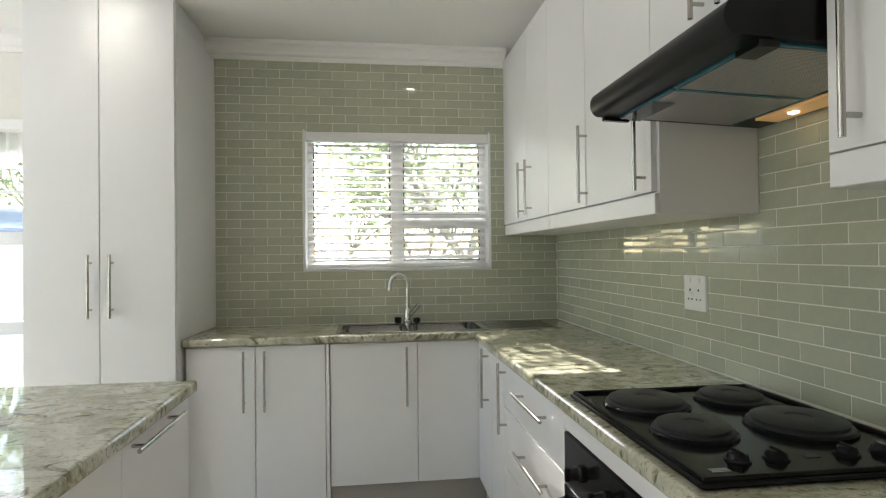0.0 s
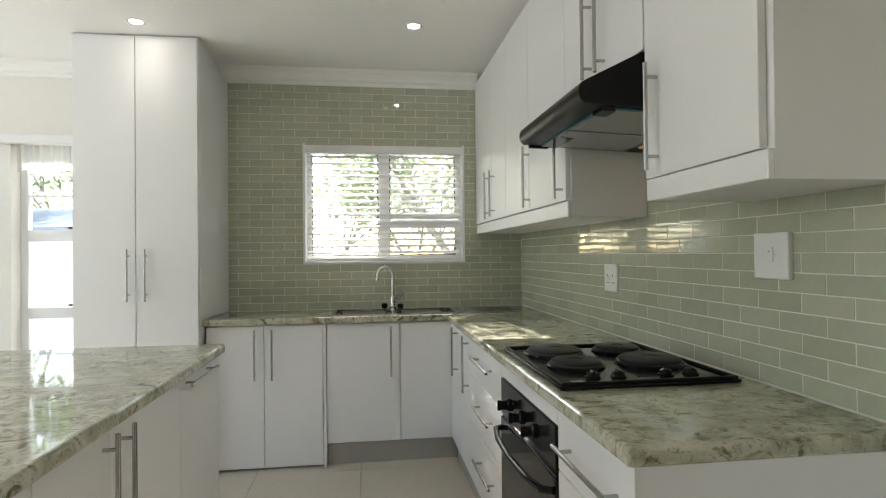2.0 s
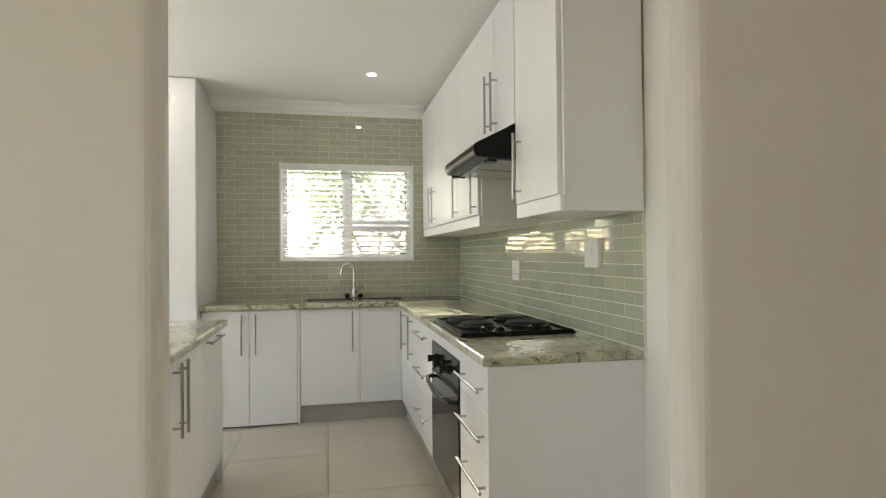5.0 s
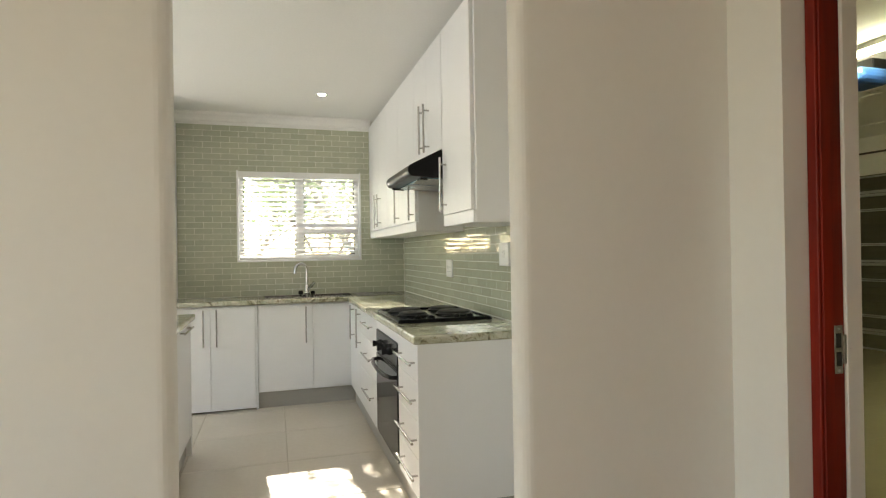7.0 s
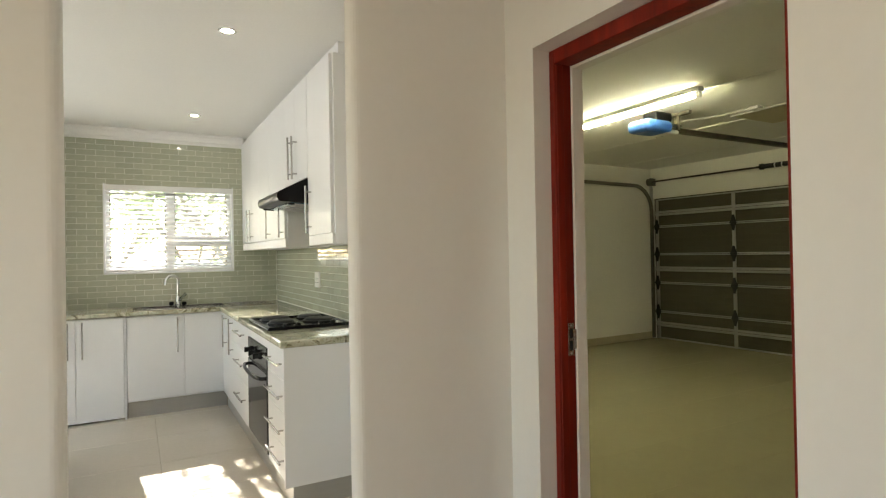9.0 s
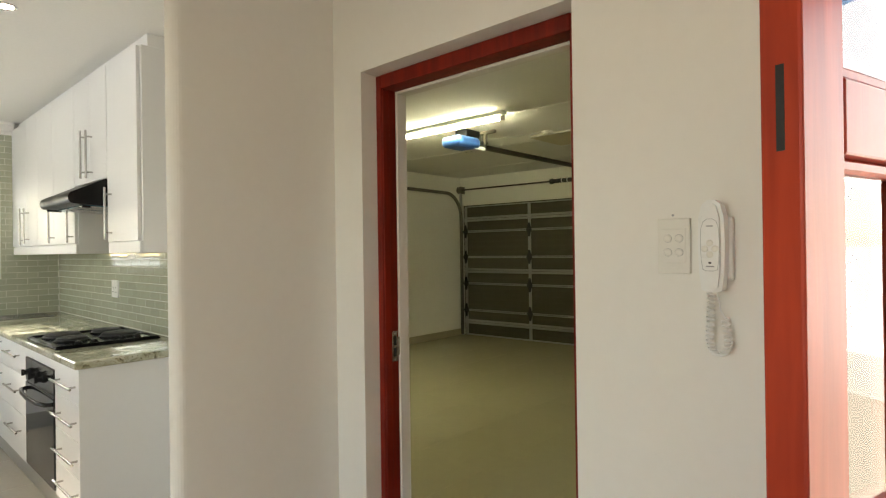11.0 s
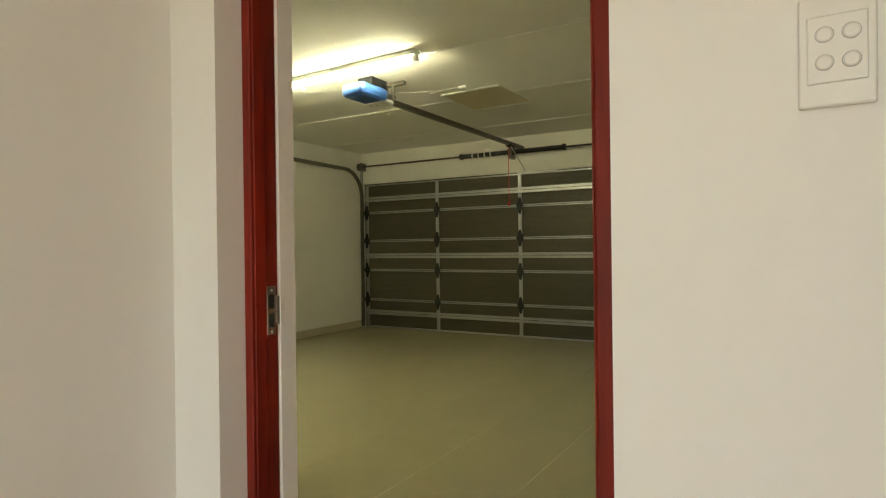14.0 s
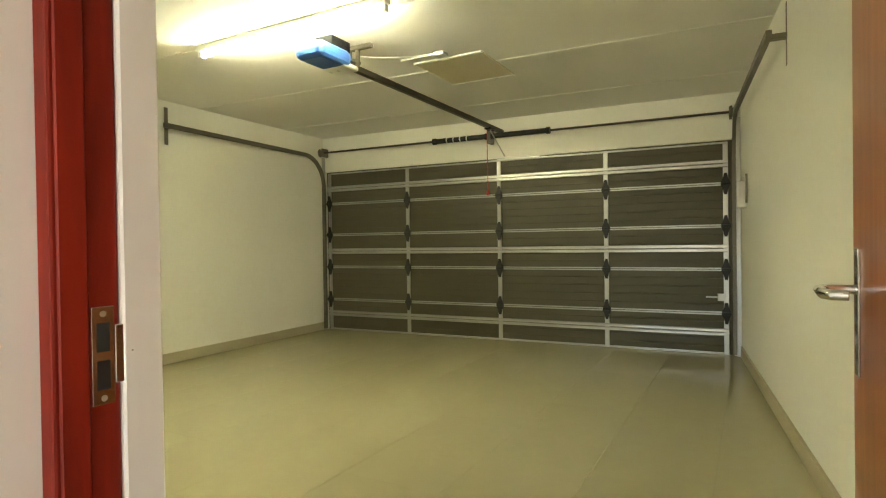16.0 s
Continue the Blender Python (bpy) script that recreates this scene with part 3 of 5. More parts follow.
def sink():
    root = thing("sink", "stainless steel double-bowl sink with a drainer set in granite", "sink")
    bm = bmesh.new()
    x0, x1, y0, y1 = -0.02, 1.16, 2.715, 3.085
    for a in ((x0, x1, y0, y0 + 0.022), (x0, x1, y1 - 0.05, y1), (x0, x0 + 0.02, y0 + 0.022, y1 - 0.05),
              (0.345, 0.385, y0 + 0.022, y1 - 0.05), (0.735, 0.76, y0 + 0.022, y1 - 0.05), (x1 - 0.02, x1, y0 + 0.022, y1 - 0.05)):
        box(a[0], a[1], a[2], a[3], TOP - 0.002, TOP + 0.005, 0.0018, bm=bm)
    part("rim", bm, "steel", root, smooth=False)
    for bx0, bx1 in ((0.0, 0.345), (0.385, 0.735)):
        b = box(bx0, bx1, y0 + 0.022, y1 - 0.05, TOP - 0.15, TOP + 0.003)
        bmesh.ops.delete(b, geom=[f for f in b.faces if f.normal.z > 0.9], context="FACES")
        bmesh.ops.bevel(b, geom=[e for e in b.edges if not e.is_boundary], offset=0.03, segments=3, affect="EDGES")
        bmesh.ops.reverse_faces(b, faces=b.faces[:])
        part("bowl", b, "steel", root, "recessed steel bowl", smooth=True)
    bm = box(0.76, x1 - 0.02, y0 + 0.022, y1 - 0.05, TOP - 0.0015, TOP + 0.002)
    drain = part("drainer", bm, "steel", root, "ribbed steel drainer")
    for k in range(9):
        y = y0 + 0.045 + k * 0.03
        part("rib", box(0.78, x1 - 0.035, y, y + 0.012, TOP + 0.002, TOP + 0.005, 0.002), "steel", drain)
    return root


sink()
tap = thing("kitchen_tap", "chrome swan-neck mixer tap with a clear acrylic lever", "tap")
tx, ty = 0.362, 3.055
part("base", lathe([(0.026, 0), (0.026, 0.012), (0.019, 0.02), (0.018, 0.075), (0.012, 0.085)], (tx, ty, TOP + 0.005)), "chrome", tap, smooth=True)
neck = [(tx, ty, TOP + 0.08), (tx, ty, TOP + 0.2)]
neck += [(tx - 0.05 + 0.05 * math.cos(a), ty - 0.02 * (1 - math.cos(a)), TOP + 0.225 + 0.055 * math.sin(a)) for a in [math.pi * k / 12 for k in range(13)]]
neck += [(tx - 0.105, ty - 0.042, TOP + 0.195)]
part("spout", tube(neck, 0.0125, 14), "chrome", tap, smooth=True)
part("lever", tube([(tx + 0.01, ty - 0.01, TOP + 0.05), (tx + 0.04, ty - 0.03, TOP + 0.085), (tx + 0.065, ty - 0.04, TOP + 0.115)], 0.012, 10), "acrylic", tap,
     "clear acrylic lever", smooth=True)
bm = lathe([(0.014, 0), (0.02, 0.006), (0.02, 0.03), (0.014, 0.034)], (tx - 0.055, ty - 0.01, TOP + 0.008), 16, "Z")
part("knob", bm, "black", tap, "small black tap knob", smooth=True)
part("knob", lathe([(0.012, 0), (0.02, 0.006), (0.02, 0.026), (0.012, 0.03)], (tx + 0.05, ty - 0.02, TOP + 0.008), 16, "Z"), "black", tap, "small black tap knob", smooth=True)

# ---- hob ----
hob = thing("electric_hob", "black electric hob with four solid plates and knobs", "hob")
part("tray", box(0.715, 1.238, 0.765, 1.385, TOP + 0.001, TOP + 0.012, 0.006, 2), "black", hob)
bm = bmesh.new()
for a in ((0.722, 0.734, 0.775, 1.375), (1.219, 1.231, 0.775, 1.375)):
    box(*a, TOP + 0.010, TOP + 0.020, 0.004, 2, bm=bm)
for a in ((0.722, 1.231, 0.772, 0.784), (0.722, 1.231, 1.366, 1.378)):
    box(*a, TOP + 0.010, TOP + 0.020, 0.004, 2, bm=bm)
part("raised_rim", bm, "black", hob)
for px, py, pr in ((0.86, 1.235, 0.09), (0.855, 1.02, 0.075), (1.095, 1.245, 0.075), (1.10, 1.02, 0.095)):
    plate = part("hot_plate", lathe([(pr + 0.008, 0), (pr + 0.008, 0.010), (pr, 0.012), (pr, 0.019), (pr - 0.008, 0.023), (pr * 0.3, 0.023), (pr * 0.28, 0.021), (0.004, 0.021)],
                                   (px, py, TOP + 0.012), 36), "black_matt", hob, "round black cast-iron plate", smooth=True)
    part("ring", lathe([(pr + 0.014, 0), (pr + 0.014, 0.005), (pr + 0.009, 0.008), (pr + 0.0085, 0.0)], (px, py, TOP + 0.0115), 36), "black", plate)
for kx in (0.842, 0.918, 1.062, 1.138):
    knob = part("knob", lathe([(0.023, 0), (0.023, 0.003), (0.019, 0.006), (0.0175, 0.012), (0.015, 0.0155), (0.009, 0.017)], (kx, 0.855, TOP + 0.012), 20), "black", hob, "black hob knob", smooth=True)
    part("grip", box(kx - 0.004, kx + 0.004, 0.839, 0.871, TOP + 0.024, TOP + 0.0325, 0.003), "black", knob)
part("badge", box(0.975, 1.005, 0.848, 0.866, TOP + 0.0118, TOP + 0.0135, 0.001), "dark", hob)
bm = box(0.765, 0.800, 0.812, 0.8145, TOP + 0.0118, TOP + 0.0130)
for dy in (0.006, 0.012):
    box(0.765, 0.800, 0.812 + dy, 0.8145 + dy, TOP + 0.0118, TOP + 0.0130, bm=bm)
part("label", bm, "foil", hob, "small printed label")

for ob in hob.children:
    ob.location += Vector((-0.022, -0.052, 0))
bpy.context.view_layer.update()

# ---- oven ----
oven = thing("built_in_oven", "black built-in oven with a glass door under the worktop", "oven")
part("control_panel", fbox("W", FX, 0.765, 1.389, 0.645, 0.782, -0.02, 0.004, 0.003, 2), "black", oven)
for y in (1.255, 1.10, 0.955):
    kn = part("knob", lathe([(0.022, -0.004), (0.022, -0.012), (0.016, -0.018), (0.015, -0.036), (0.011, -0.039)], (FX, y, 0.712), 20, "X"), "black", oven, "black oven knob", smooth=True)
    part("grip", box(FX - 0.05, FX - 0.036, y - 0.005, y + 0.005, 0.694, 0.730, 0.002), "black", kn)
oven_door = part("door", fbox("W", FX, 0.765, 1.389, 0.150, 0.638, -0.02, 0.006, 0.004, 2), "oven_glass", oven, "black glass oven door")
hb = tube([(FX - 0.006, 1.365, 0.60), (FX - 0.034, 1.35, 0.60), (FX - 0.050, 1.25, 0.595), (FX - 0.056, 1.08, 0.592), (FX - 0.050, 0.90, 0.595), (FX - 0.034, 0.80, 0.60), (FX - 0.006, 0.785, 0.60)], 0.011, 10)
part("handle", hb, "black", oven_door, "curved black oven handle", smooth=True)
part("vent", fbox("W", FX, 0.78, 1.375, 0.6385, 0.6445, -0.01, 0.001), "dark", oven)

# ---- hood ----
hood = thing("range_hood", "black slanted range hood with mesh filters, lamp lit", "hood")
Y0, Y1 = 0.744, 1.341
nose = [(0.790 + 0.024 * math.cos(a), 1.694 + 0.032 * math.sin(a)) for a in [math.pi * (0.66 + 0.84 * k / 12) for k in range(13)]]
prof = [(UX + 0.02, 1.810), (0.946, 1.806), *nose, (0.828, 1.660), (WR - 0.013, 1.640), (WR - 0.013, 1.810)]
part("shell", prism(prof, Y0, Y1, "Y"), "hood", hood, smooth=True)


def under(x0, x1, y0, y1, drop, thick):
    """A plate under the sloping bottom of the hood."""
    z = lambda x: 1.660 - (x - 0.828) * 0.020 / 0.447 - drop
    return prism([(x0, z(x0)), (x1, z(x1)), (x1, z(x1) - thick), (x0, z(x0) - thick)], y0, y1, "Y")


YM = (Y0 + Y1) / 2
for fy in ((Y0 + 0.03, YM - 0.006), (YM + 0.006, Y1 - 0.03)):
    f = part("filter", under(0.852, 1.165, *fy, 0.001, 0.004), "filter", hood, "fine metal grease filter")
    part("film_edge", under(0.840, 0.8515, *fy, 0.001, 0.005), "film", f, "blue protective film")
    part("film_edge", under(1.1655, 1.172, *fy, 0.001, 0.005), "film", f, "blue protective film")
part("film_strip", under(0.852, 1.165, YM - 0.006, YM + 0.006, 0.001, 0.006), "film", hood, "blue protective film")
part("film_flap", under(0.842, 0.905, YM + 0.10, Y1 - 0.012, 0.0062, 0.0006), "film_sheet", hood, "loose clear blue film")
part("end_film", under(0.852, 1.165, Y0 + 0.018, Y0 + 0.0295, 0.001, 0.005), "film", hood, "blue protective film")
part("clip", under(0.832, 0.872, Y0 + 0.002, Y0 + 0.066, 0.005, 0.012), "black", hood, "black filter catch")
lampglass = part("lamp_cover", under(1.190, 1.258, Y0 + 0.05, Y1 - 0.10, 0.001, 0.006), "hood_lamp", hood, "lit warm lamp cover")
part("bulb", under(1.214, 1.228, 1.130, 1.152, 0.0065, 0.004), "hood_bulb", lampglass, "small lit bulb")
part("side_rail", under(0.802, 0.875, Y1 - 0.012, Y1 + 0.002, 0.0, 0.010), "black", hood, "pull-out glass edge")
for k in range(5):
    b = box(-0.004, 0.004, -0.0055, 0.0055, -0.002, 0.0022, 0.001)
    part("button", b, "steel", hood, "small silver push button", at=Matrix.Translation((0.8005, 1.10 + k * 0.019, 1.7345)) @ Matrix.Rotation(-0.49, 4, "Y"))

# ---- windows and blind ----


def window(name, label, x0, x1, z0, z1, bars_x, bars_z, y, w=0.045):
    root = tagged(new(name), label, "window", kind="structure")
    fr = bmesh.new()
    for a in ((x0, x1, z0, z0 + w), (x0, x1, z1 - w, z1), (x0, x0 + w, z0 + w, z1 - w), (x1 - w, x1, z0 + w, z1 - w)):
        box(a[0], a[1], y, y + 0.05, a[2], a[3], 0.003, bm=fr)
    part("window_frame", fr, "aluminium", root, "white aluminium frame")
    for a, b0, b1 in bars_x:
        part("mullion", box(a - 0.038, a + 0.038, y - 0.004, y + 0.05, b0, b1, 0.003), "aluminium", root)
    for a, b0, b1 in bars_z:
        part("transom", box(b0, b1, y - 0.006, y + 0.05, a - 0.037, a + 0.037, 0.003), "aluminium", root)
    return root


w1 = window("window_1", "white aluminium kitchen window with three panes", -0.225, 0.868, 1.205, 2.012, [(0.316, 1.25, 1.968)], [(1.49, 0.354, 0.823)], WB + 0.10)
for a in ((-0.185, 0.283, 1.245, 1.972), (0.349, 0.828, 1.52, 1.972), (0.349, 0.828, 1.245, 1.46)):
    p = part("pane", box(a[0], a[1], WB + 0.122, WB + 0.128, a[2], a[3]), "glass", w1, "clear glass pane")
    p.visible_shadow = False
    gk = bmesh.new()
    for q in ((a[0], a[1], a[2], a[2] + 0.012), (a[0], a[1], a[3] - 0.012, a[3]), (a[0], a[0] + 0.012, a[2] + 0.012, a[3] - 0.012), (a[1] - 0.012, a[1], a[2] + 0.012, a[3] - 0.012)):
        box(q[0], q[1], WB + 0.112, WB + 0.1215, q[2], q[3], bm=gk)
    part("gasket", gk, "hinge", p, "dark rubber gasket")
part("window_sill", box(-0.224, 0.867, WB - 0.02, WB + 0.10, 1.1955, 1.2105, 0.002), "aluminium", w1)
stay = part("window_stay", box(0.52, 0.66, WB + 0.062, WB + 0.082, 1.532, 1.543, 0.003), "black", w1, "black window stay")
part("lining", box(-0.2245, -0.213, WB - 0.011, WB + 0.10, 1.211, 2.010), "aluminium", w1)
part("lining", box(0.856, 0.8675, WB - 0.011, WB + 0.10, 1.211, 2.010), "aluminium", w1)

blind = thing("venetian_blind", "white venetian blind lowered in the window with open slats", "blind")
part("headrail", box(-0.212, 0.855, WB - 0.006, WB + 0.06, 1.948, 2.009, 0.003), "slat", blind, "white blind headrail")
slat_me = None
tilt = radians(27)
n_slats = 16
for k in range(n_slats):
    z = 1.925 - k * 0.0435
    if slat_me is None:
        ob = part("slat", prism([(-0.0245, 0.0), (-0.012, 0.003), (0.0, 0.004), (0.012, 0.003), (0.0245, 0.0), (0.012, 0.0012), (0.0, 0.0022), (-0.012, 0.0012)], -0.524, 0.524, "X"), "slat", blind)
        slat_me = ob.data
    else:
        ob = new("slat", slat_me)
        ob.parent = blind
    ob.matrix_world = Matrix.Translation((0.3215, WB + 0.028, z)) @ Matrix.Rotation(tilt + 0.02 * math.sin(k * 2.3), 4, "X")
part("bottom_rail", box(-0.205, 0.848, WB + 0.005, WB + 0.052, 1.2125, 1.235, 0.004), "slat", blind, "white blind bottom rail")
for x in (-0.06, 0.13, 0.53, 0.72):
    part("ladder_cord", rod((x, WB + 0.004, 1.235), (x, WB + 0.004, 1.95), 0.0012, 6), "slat", blind)
part("tilt_wand", rod((-0.145, WB - 0.012, 1.40), (-0.145, WB - 0.012, 1.93), 0.003, 8), "acrylic", blind, "clear tilt wand")

w2 = window("window_2", "tall white aluminium dining window with stacked panes", -2.02, -1.405, 0.25, 1.985, [], [(1.40, -1.975, -1.45), (0.90, -1.975, -1.45)], WB + 0.10)
for z0, z1 in ((1.435, 1.94), (0.935, 1.365), (0.295, 0.865)):
    p = part("pane", box(-1.977, -1.447, WB + 0.122, WB + 0.128, z0, z1), "glass", w2, "clear glass pane")
    p.visible_shadow = False
    zc = z0 + 0.02
    st = part("window_stay", box(-1.72, -1.58, WB + 0.062, WB + 0.082, zc - 0.012, zc + 0.002, 0.003), "black", w2, "black window stay")
for z in (1.80, 1.66):
    part("glazing_bar", box(-1.977, -1.447, WB + 0.116, WB + 0.134, z - 0.008, z + 0.008), "aluminium", w2)
tagged(part("window_pelmet", box(-2.06, -1.40, WB - 0.05, WB - 0.001, 1.975, 2.03, 0.004), "white"), "white pelmet board above the dining window", "pelmet")
bm = bmesh.new()
vs = []
for i in range(40):
    x = -2.0 + 0.6 * i / 39
    y = WB + 0.03 + 0.012 * math.sin(i * 1.7)
    vs.append((bm.verts.new((x, y, 1.80 + 0.02 * math.sin(i * 0.4))), bm.verts.new((x, y, 1.975))))
for a, b in zip(vs, vs[1:]):
    bm.faces.new((a[0], b[0], b[1], a[1]))
bmesh.ops.solidify(bm, geom=bm.faces[:], thickness=0.002)
tagged(part("sheer_valance", bm, "slat"), "short white gathered valance at the window top", "curtain")

# ---- sockets and switches ----


def wall_plate(name, label, x, yc, zc, wy, hz, details, category="socket", proud=0.010):
    """A plate on a wall that faces -x. details: (dy, dz, w, h, depth, material, round, part name)."""
    root = thing(name, label, category)
    part("plate", box(x - proud, x + 0.001, yc - wy / 2, yc + wy / 2, zc - hz / 2, zc + hz / 2, 0.003, 2), "plastic", root)
    for dy, dz, w, h, d, mat, rnd, nm in details:
        if rnd:
            part(nm, lathe([(w / 2, 0), (w / 2, -d), (w / 2 * 0.8, -d - 0.001)], (x - proud + 0.0004, yc + dy, zc + dz), 16, "X"), mat, root)
        else:
            part(nm, box(x - proud - d, x - proud + 0.0004, yc + dy - w / 2, yc + dy + w / 2, zc + dz - h / 2, zc + dz + h / 2, min(0.001, d / 2)), mat, root)
    return root


wall_plate("double_socket", "white double wall socket on green tiles", RIGHT, 1.670, 1.142, 0.128, 0.122,
           [(0.025, 0.01, 0.009, 0, 0.0006, "dark", True, "hole"), (-0.025, 0.01, 0.009, 0, 0.0006, "dark", True, "hole"),
            (0.036, -0.022, 0.007, 0, 0.0006, "dark", True, "hole"), (0.014, -0.022, 0.007, 0, 0.0006, "dark", True, "hole"),
            (-0.014, -0.022, 0.007, 0, 0.0006, "dark", True, "hole"), (-0.036, -0.022, 0.007, 0, 0.0006, "dark", True, "hole"),
            (0.028, 0.045, 0.014, 0.018, 0.003, "plastic", False, "rocker"), (-0.028, 0.045, 0.014, 0.018, 0.003, "plastic", False, "rocker")])
wall_plate("cooker_switch", "white single isolator switch on green tiles", RIGHT, 0.660, 1.241, 0.128, 0.124,
           [(0, 0.004, 0.026, 0.042, 0.004, "plastic", False, "rocker"), (0, 0.012, 0.008, 0.005, 0.0046, "grey_mark", False, "mark")], "switch", 0.016)
wall_plate("wall_socket", "white single wall socket on plain plaster", WR, -0.184, 1.12, 0.10, 0.10,
           [(0.0, 0.012, 0.011, 0, 0.0006, "dark", True, "hole"), (0.016, -0.014, 0.009, 0, 0.0006, "dark", True, "hole"),
            (-0.016, -0.014, 0.009, 0, 0.0006, "dark", True, "hole"), (0.02, 0.034, 0.016, 0.014, 0.003, "plastic", False, "rocker")])

# hall switch plate
hs = thing("light_switch", "cream four-button light switch on the hall wall", "switch")
part("plate", box(HALL - 0.010, HALL + 0.001, -2.215, -2.136, 1.322, 1.458, 0.003, 2), "ivory", hs)
part("insert", box(HALL - 0.0125, HALL - 0.0095, -2.206, -2.145, 1.350, 1.432, 0.001), "ivory", hs)
for dy in (-2.190, -2.163):
    for dz in (1.375, 1.409):
        b = part("button", lathe([(0.0092, 0), (0.0092, -0.002), (0.0070, -0.0032), (0.003, -0.0036)], (HALL - 0.0123, dy, dz), 20, "X"), "ivory", hs, "round push button")
        part("button_ring", lathe([(0.0100, 0), (0.0100, -0.0005), (0.0093, -0.0005), (0.0093, 0)], (HALL - 0.0123, dy, dz), 20, "X"), "grey_mark", b)
part("screw", lathe([(0.003, 0), (0.003, -0.002), (0.001, -0.003)], (HALL, -2.172, 1.466), 10, "X"), "grey_mark", hs)

# intercom
ic = thing("intercom_handset", "white intercom handset with a coiled cord on the wall", "intercom")
part("cradle", box(HALL - 0.022, HALL + 0.001, -2.312, -2.262, 1.310, 1.456, 0.004, 2), "plastic", ic, "white wall cradle")
YC = -2.276
outline = [(0.012, 1.284), (0.022, 1.290), (0.027, 1.33), (0.029, 1.40), (0.027, 1.455), (0.020, 1.484), (0.008, 1.494)]
pts = [(YC + a, z) for a, z in outline] + [(YC - a, z) for a, z in outline[::-1]]
hb = prism(pts, HALL - 0.062, HALL - 0.022, "X")
bmesh.ops.bevel(hb, geom=[e for e in hb.edges if abs(e.verts[0].co.x - e.verts[1].co.x) < 1e-5 and e.verts[0].co.x < HALL - 0.05], offset=0.008, segments=2, affect="EDGES")
handset = part("handset", hb, "plastic", ic, "white handset")
pan = prism([(YC + a * 0.7, 1.325 + (z - 1.27) * 0.56) for a, z in outline] + [(YC - a * 0.7, 1.325 + (z - 1.27) * 0.56) for a, z in outline[::-1]], HALL - 0.0632, HALL - 0.0618, "X")
part("label_panel", pan, "plastic", handset)
rim_pts = [(YC + a * 0.7, 1.325 + (z - 1.27) * 0.56) for a, z in outline] + [(YC - a * 0.7, 1.325 + (z - 1.27) * 0.56) for a, z in outline[::-1]]
part("panel_line", tube([(HALL - 0.0630, a, z) for a, z in rim_pts + rim_pts[:1]], 0.0006, 6), "grey_mark", handset)
for a in range(4):
    ang = a * math.pi / 2 + math.pi / 2
    part("key", lathe([(0.0075, 0), (0.0075, -0.0012), (0.005, -0.002)], (HALL - 0.0631, YC + 0.011 * math.cos(ang), 1.383 + 0.013 * math.sin(ang)), 14, "X"), "ivory", handset)
for z, w in ((1.433, 0.014), (1.3415, 0.018)):
    part("print_bar", box(HALL - 0.0638, HALL - 0.0630, YC - w / 2, YC + w / 2, z, z + 0.003), "grey_mark", handset)
part("print_bar", box(HALL - 0.0638, HALL - 0.0630, YC - 0.003, YC + 0.003, 1.349, 1.353), "dark", handset)
path = []
for i in range(260):
    f = i / 259
    a = math.pi * 2 * f * 26
    if f < 0.4:
        c = Vector((HALL - 0.03, YC + 0.008 + 0.006 * f / 0.4, 1.282 - 0.114 * f / 0.4))
    elif f < 0.8:
        g = (f - 0.4) / 0.4 * math.pi
        c = Vector((HALL - 0.025, YC - 0.006 + 0.020 * math.cos(g), 1.168 - 0.030 * math.sin(g)))
    else:
        c = Vector((HALL - 0.022, YC - 0.026 + 0.008 * (f - 0.8) / 0.2, 1.168 + 0.055 * (f - 0.8) / 0.2))
    path.append(c + Vector((0.0075 * math.cos(a), 0.0075 * math.sin(a), 0.0)))
part("cord", tube(path, 0.0026, 6), "plastic", ic, "white coiled cord", smooth=True)
part("straight_cord", tube([(HALL - 0.022, YC - 0.018, 1.223), (HALL - 0.018, YC - 0.008, 1.24), (HALL - 0.03, YC - 0.004, 1.286)], 0.0015, 6), "plastic", ic)

for ob in (hs, ic):
    ob.location += Vector((0, -0.040, -0.003))
bpy.context.view_layer.update()

# ---- doors ----
df = tagged(new("door_1"), "red varnished hardwood door frame to the garage", "door frame", kind="structure")
JX0, JX1 = 1.394, 1.475
part("jamb", box(JX0, JX1, -1.047, -1.018, 0, 2.083, 0.004, 2), "meranti", df, "red varnished jamb")
part("stop", box(JX0 + 0.006, JX0 + 0.040, -1.0525, -1.0472, 0, 2.028, 0.002), "meranti", df, "red varnished door stop")
part("jamb", box(JX0, JX1, -1.938, -1.893, 0, 2.083, 0.004, 2), "meranti", df, "red varnished jamb")
part("stop", box(JX0 + 0.006, JX0 + 0.040, -1.8925, -1.887, 0, 2.028, 0.002), "meranti", df, "red varnished door stop")
part("head", box(JX0, JX1, -1.8925, -1.0475, 2.030, 2.083, 0.004, 2), "meranti", df, "red varnished door head")
sp = part("strike_plate", box(1.438, 1.466, -1.0495, -1.0472, 0.938, 1.060, 0.0006), "steel", df, "steel strike plate with two holes")
part("strike_lip", tube([(1.467, -1.0482, 1.0), (1.480, -1.0490, 1.0), (1.488, -1.0530, 1.0)], 0.0012, 6), "steel", sp)
part("strike_tongue", box(1.4662, 1.488, -1.0510, -1.0485, 0.962, 1.036, 0.001), "steel", sp)
for z0, z1 in ((1.004, 1.040), (0.957, 0.993)):
    part("bolt_hole", box(1.444, 1.460, -1.0500, -1.0493, z0, z1), "dark", sp)
for z in (0.946, 1.051):
    part("screw", lathe([(0.004, 0), (0.004, -0.0006), (0.001, -0.0012)], (1.452, -1.0494, z), 10, "Y"), "rail", sp)
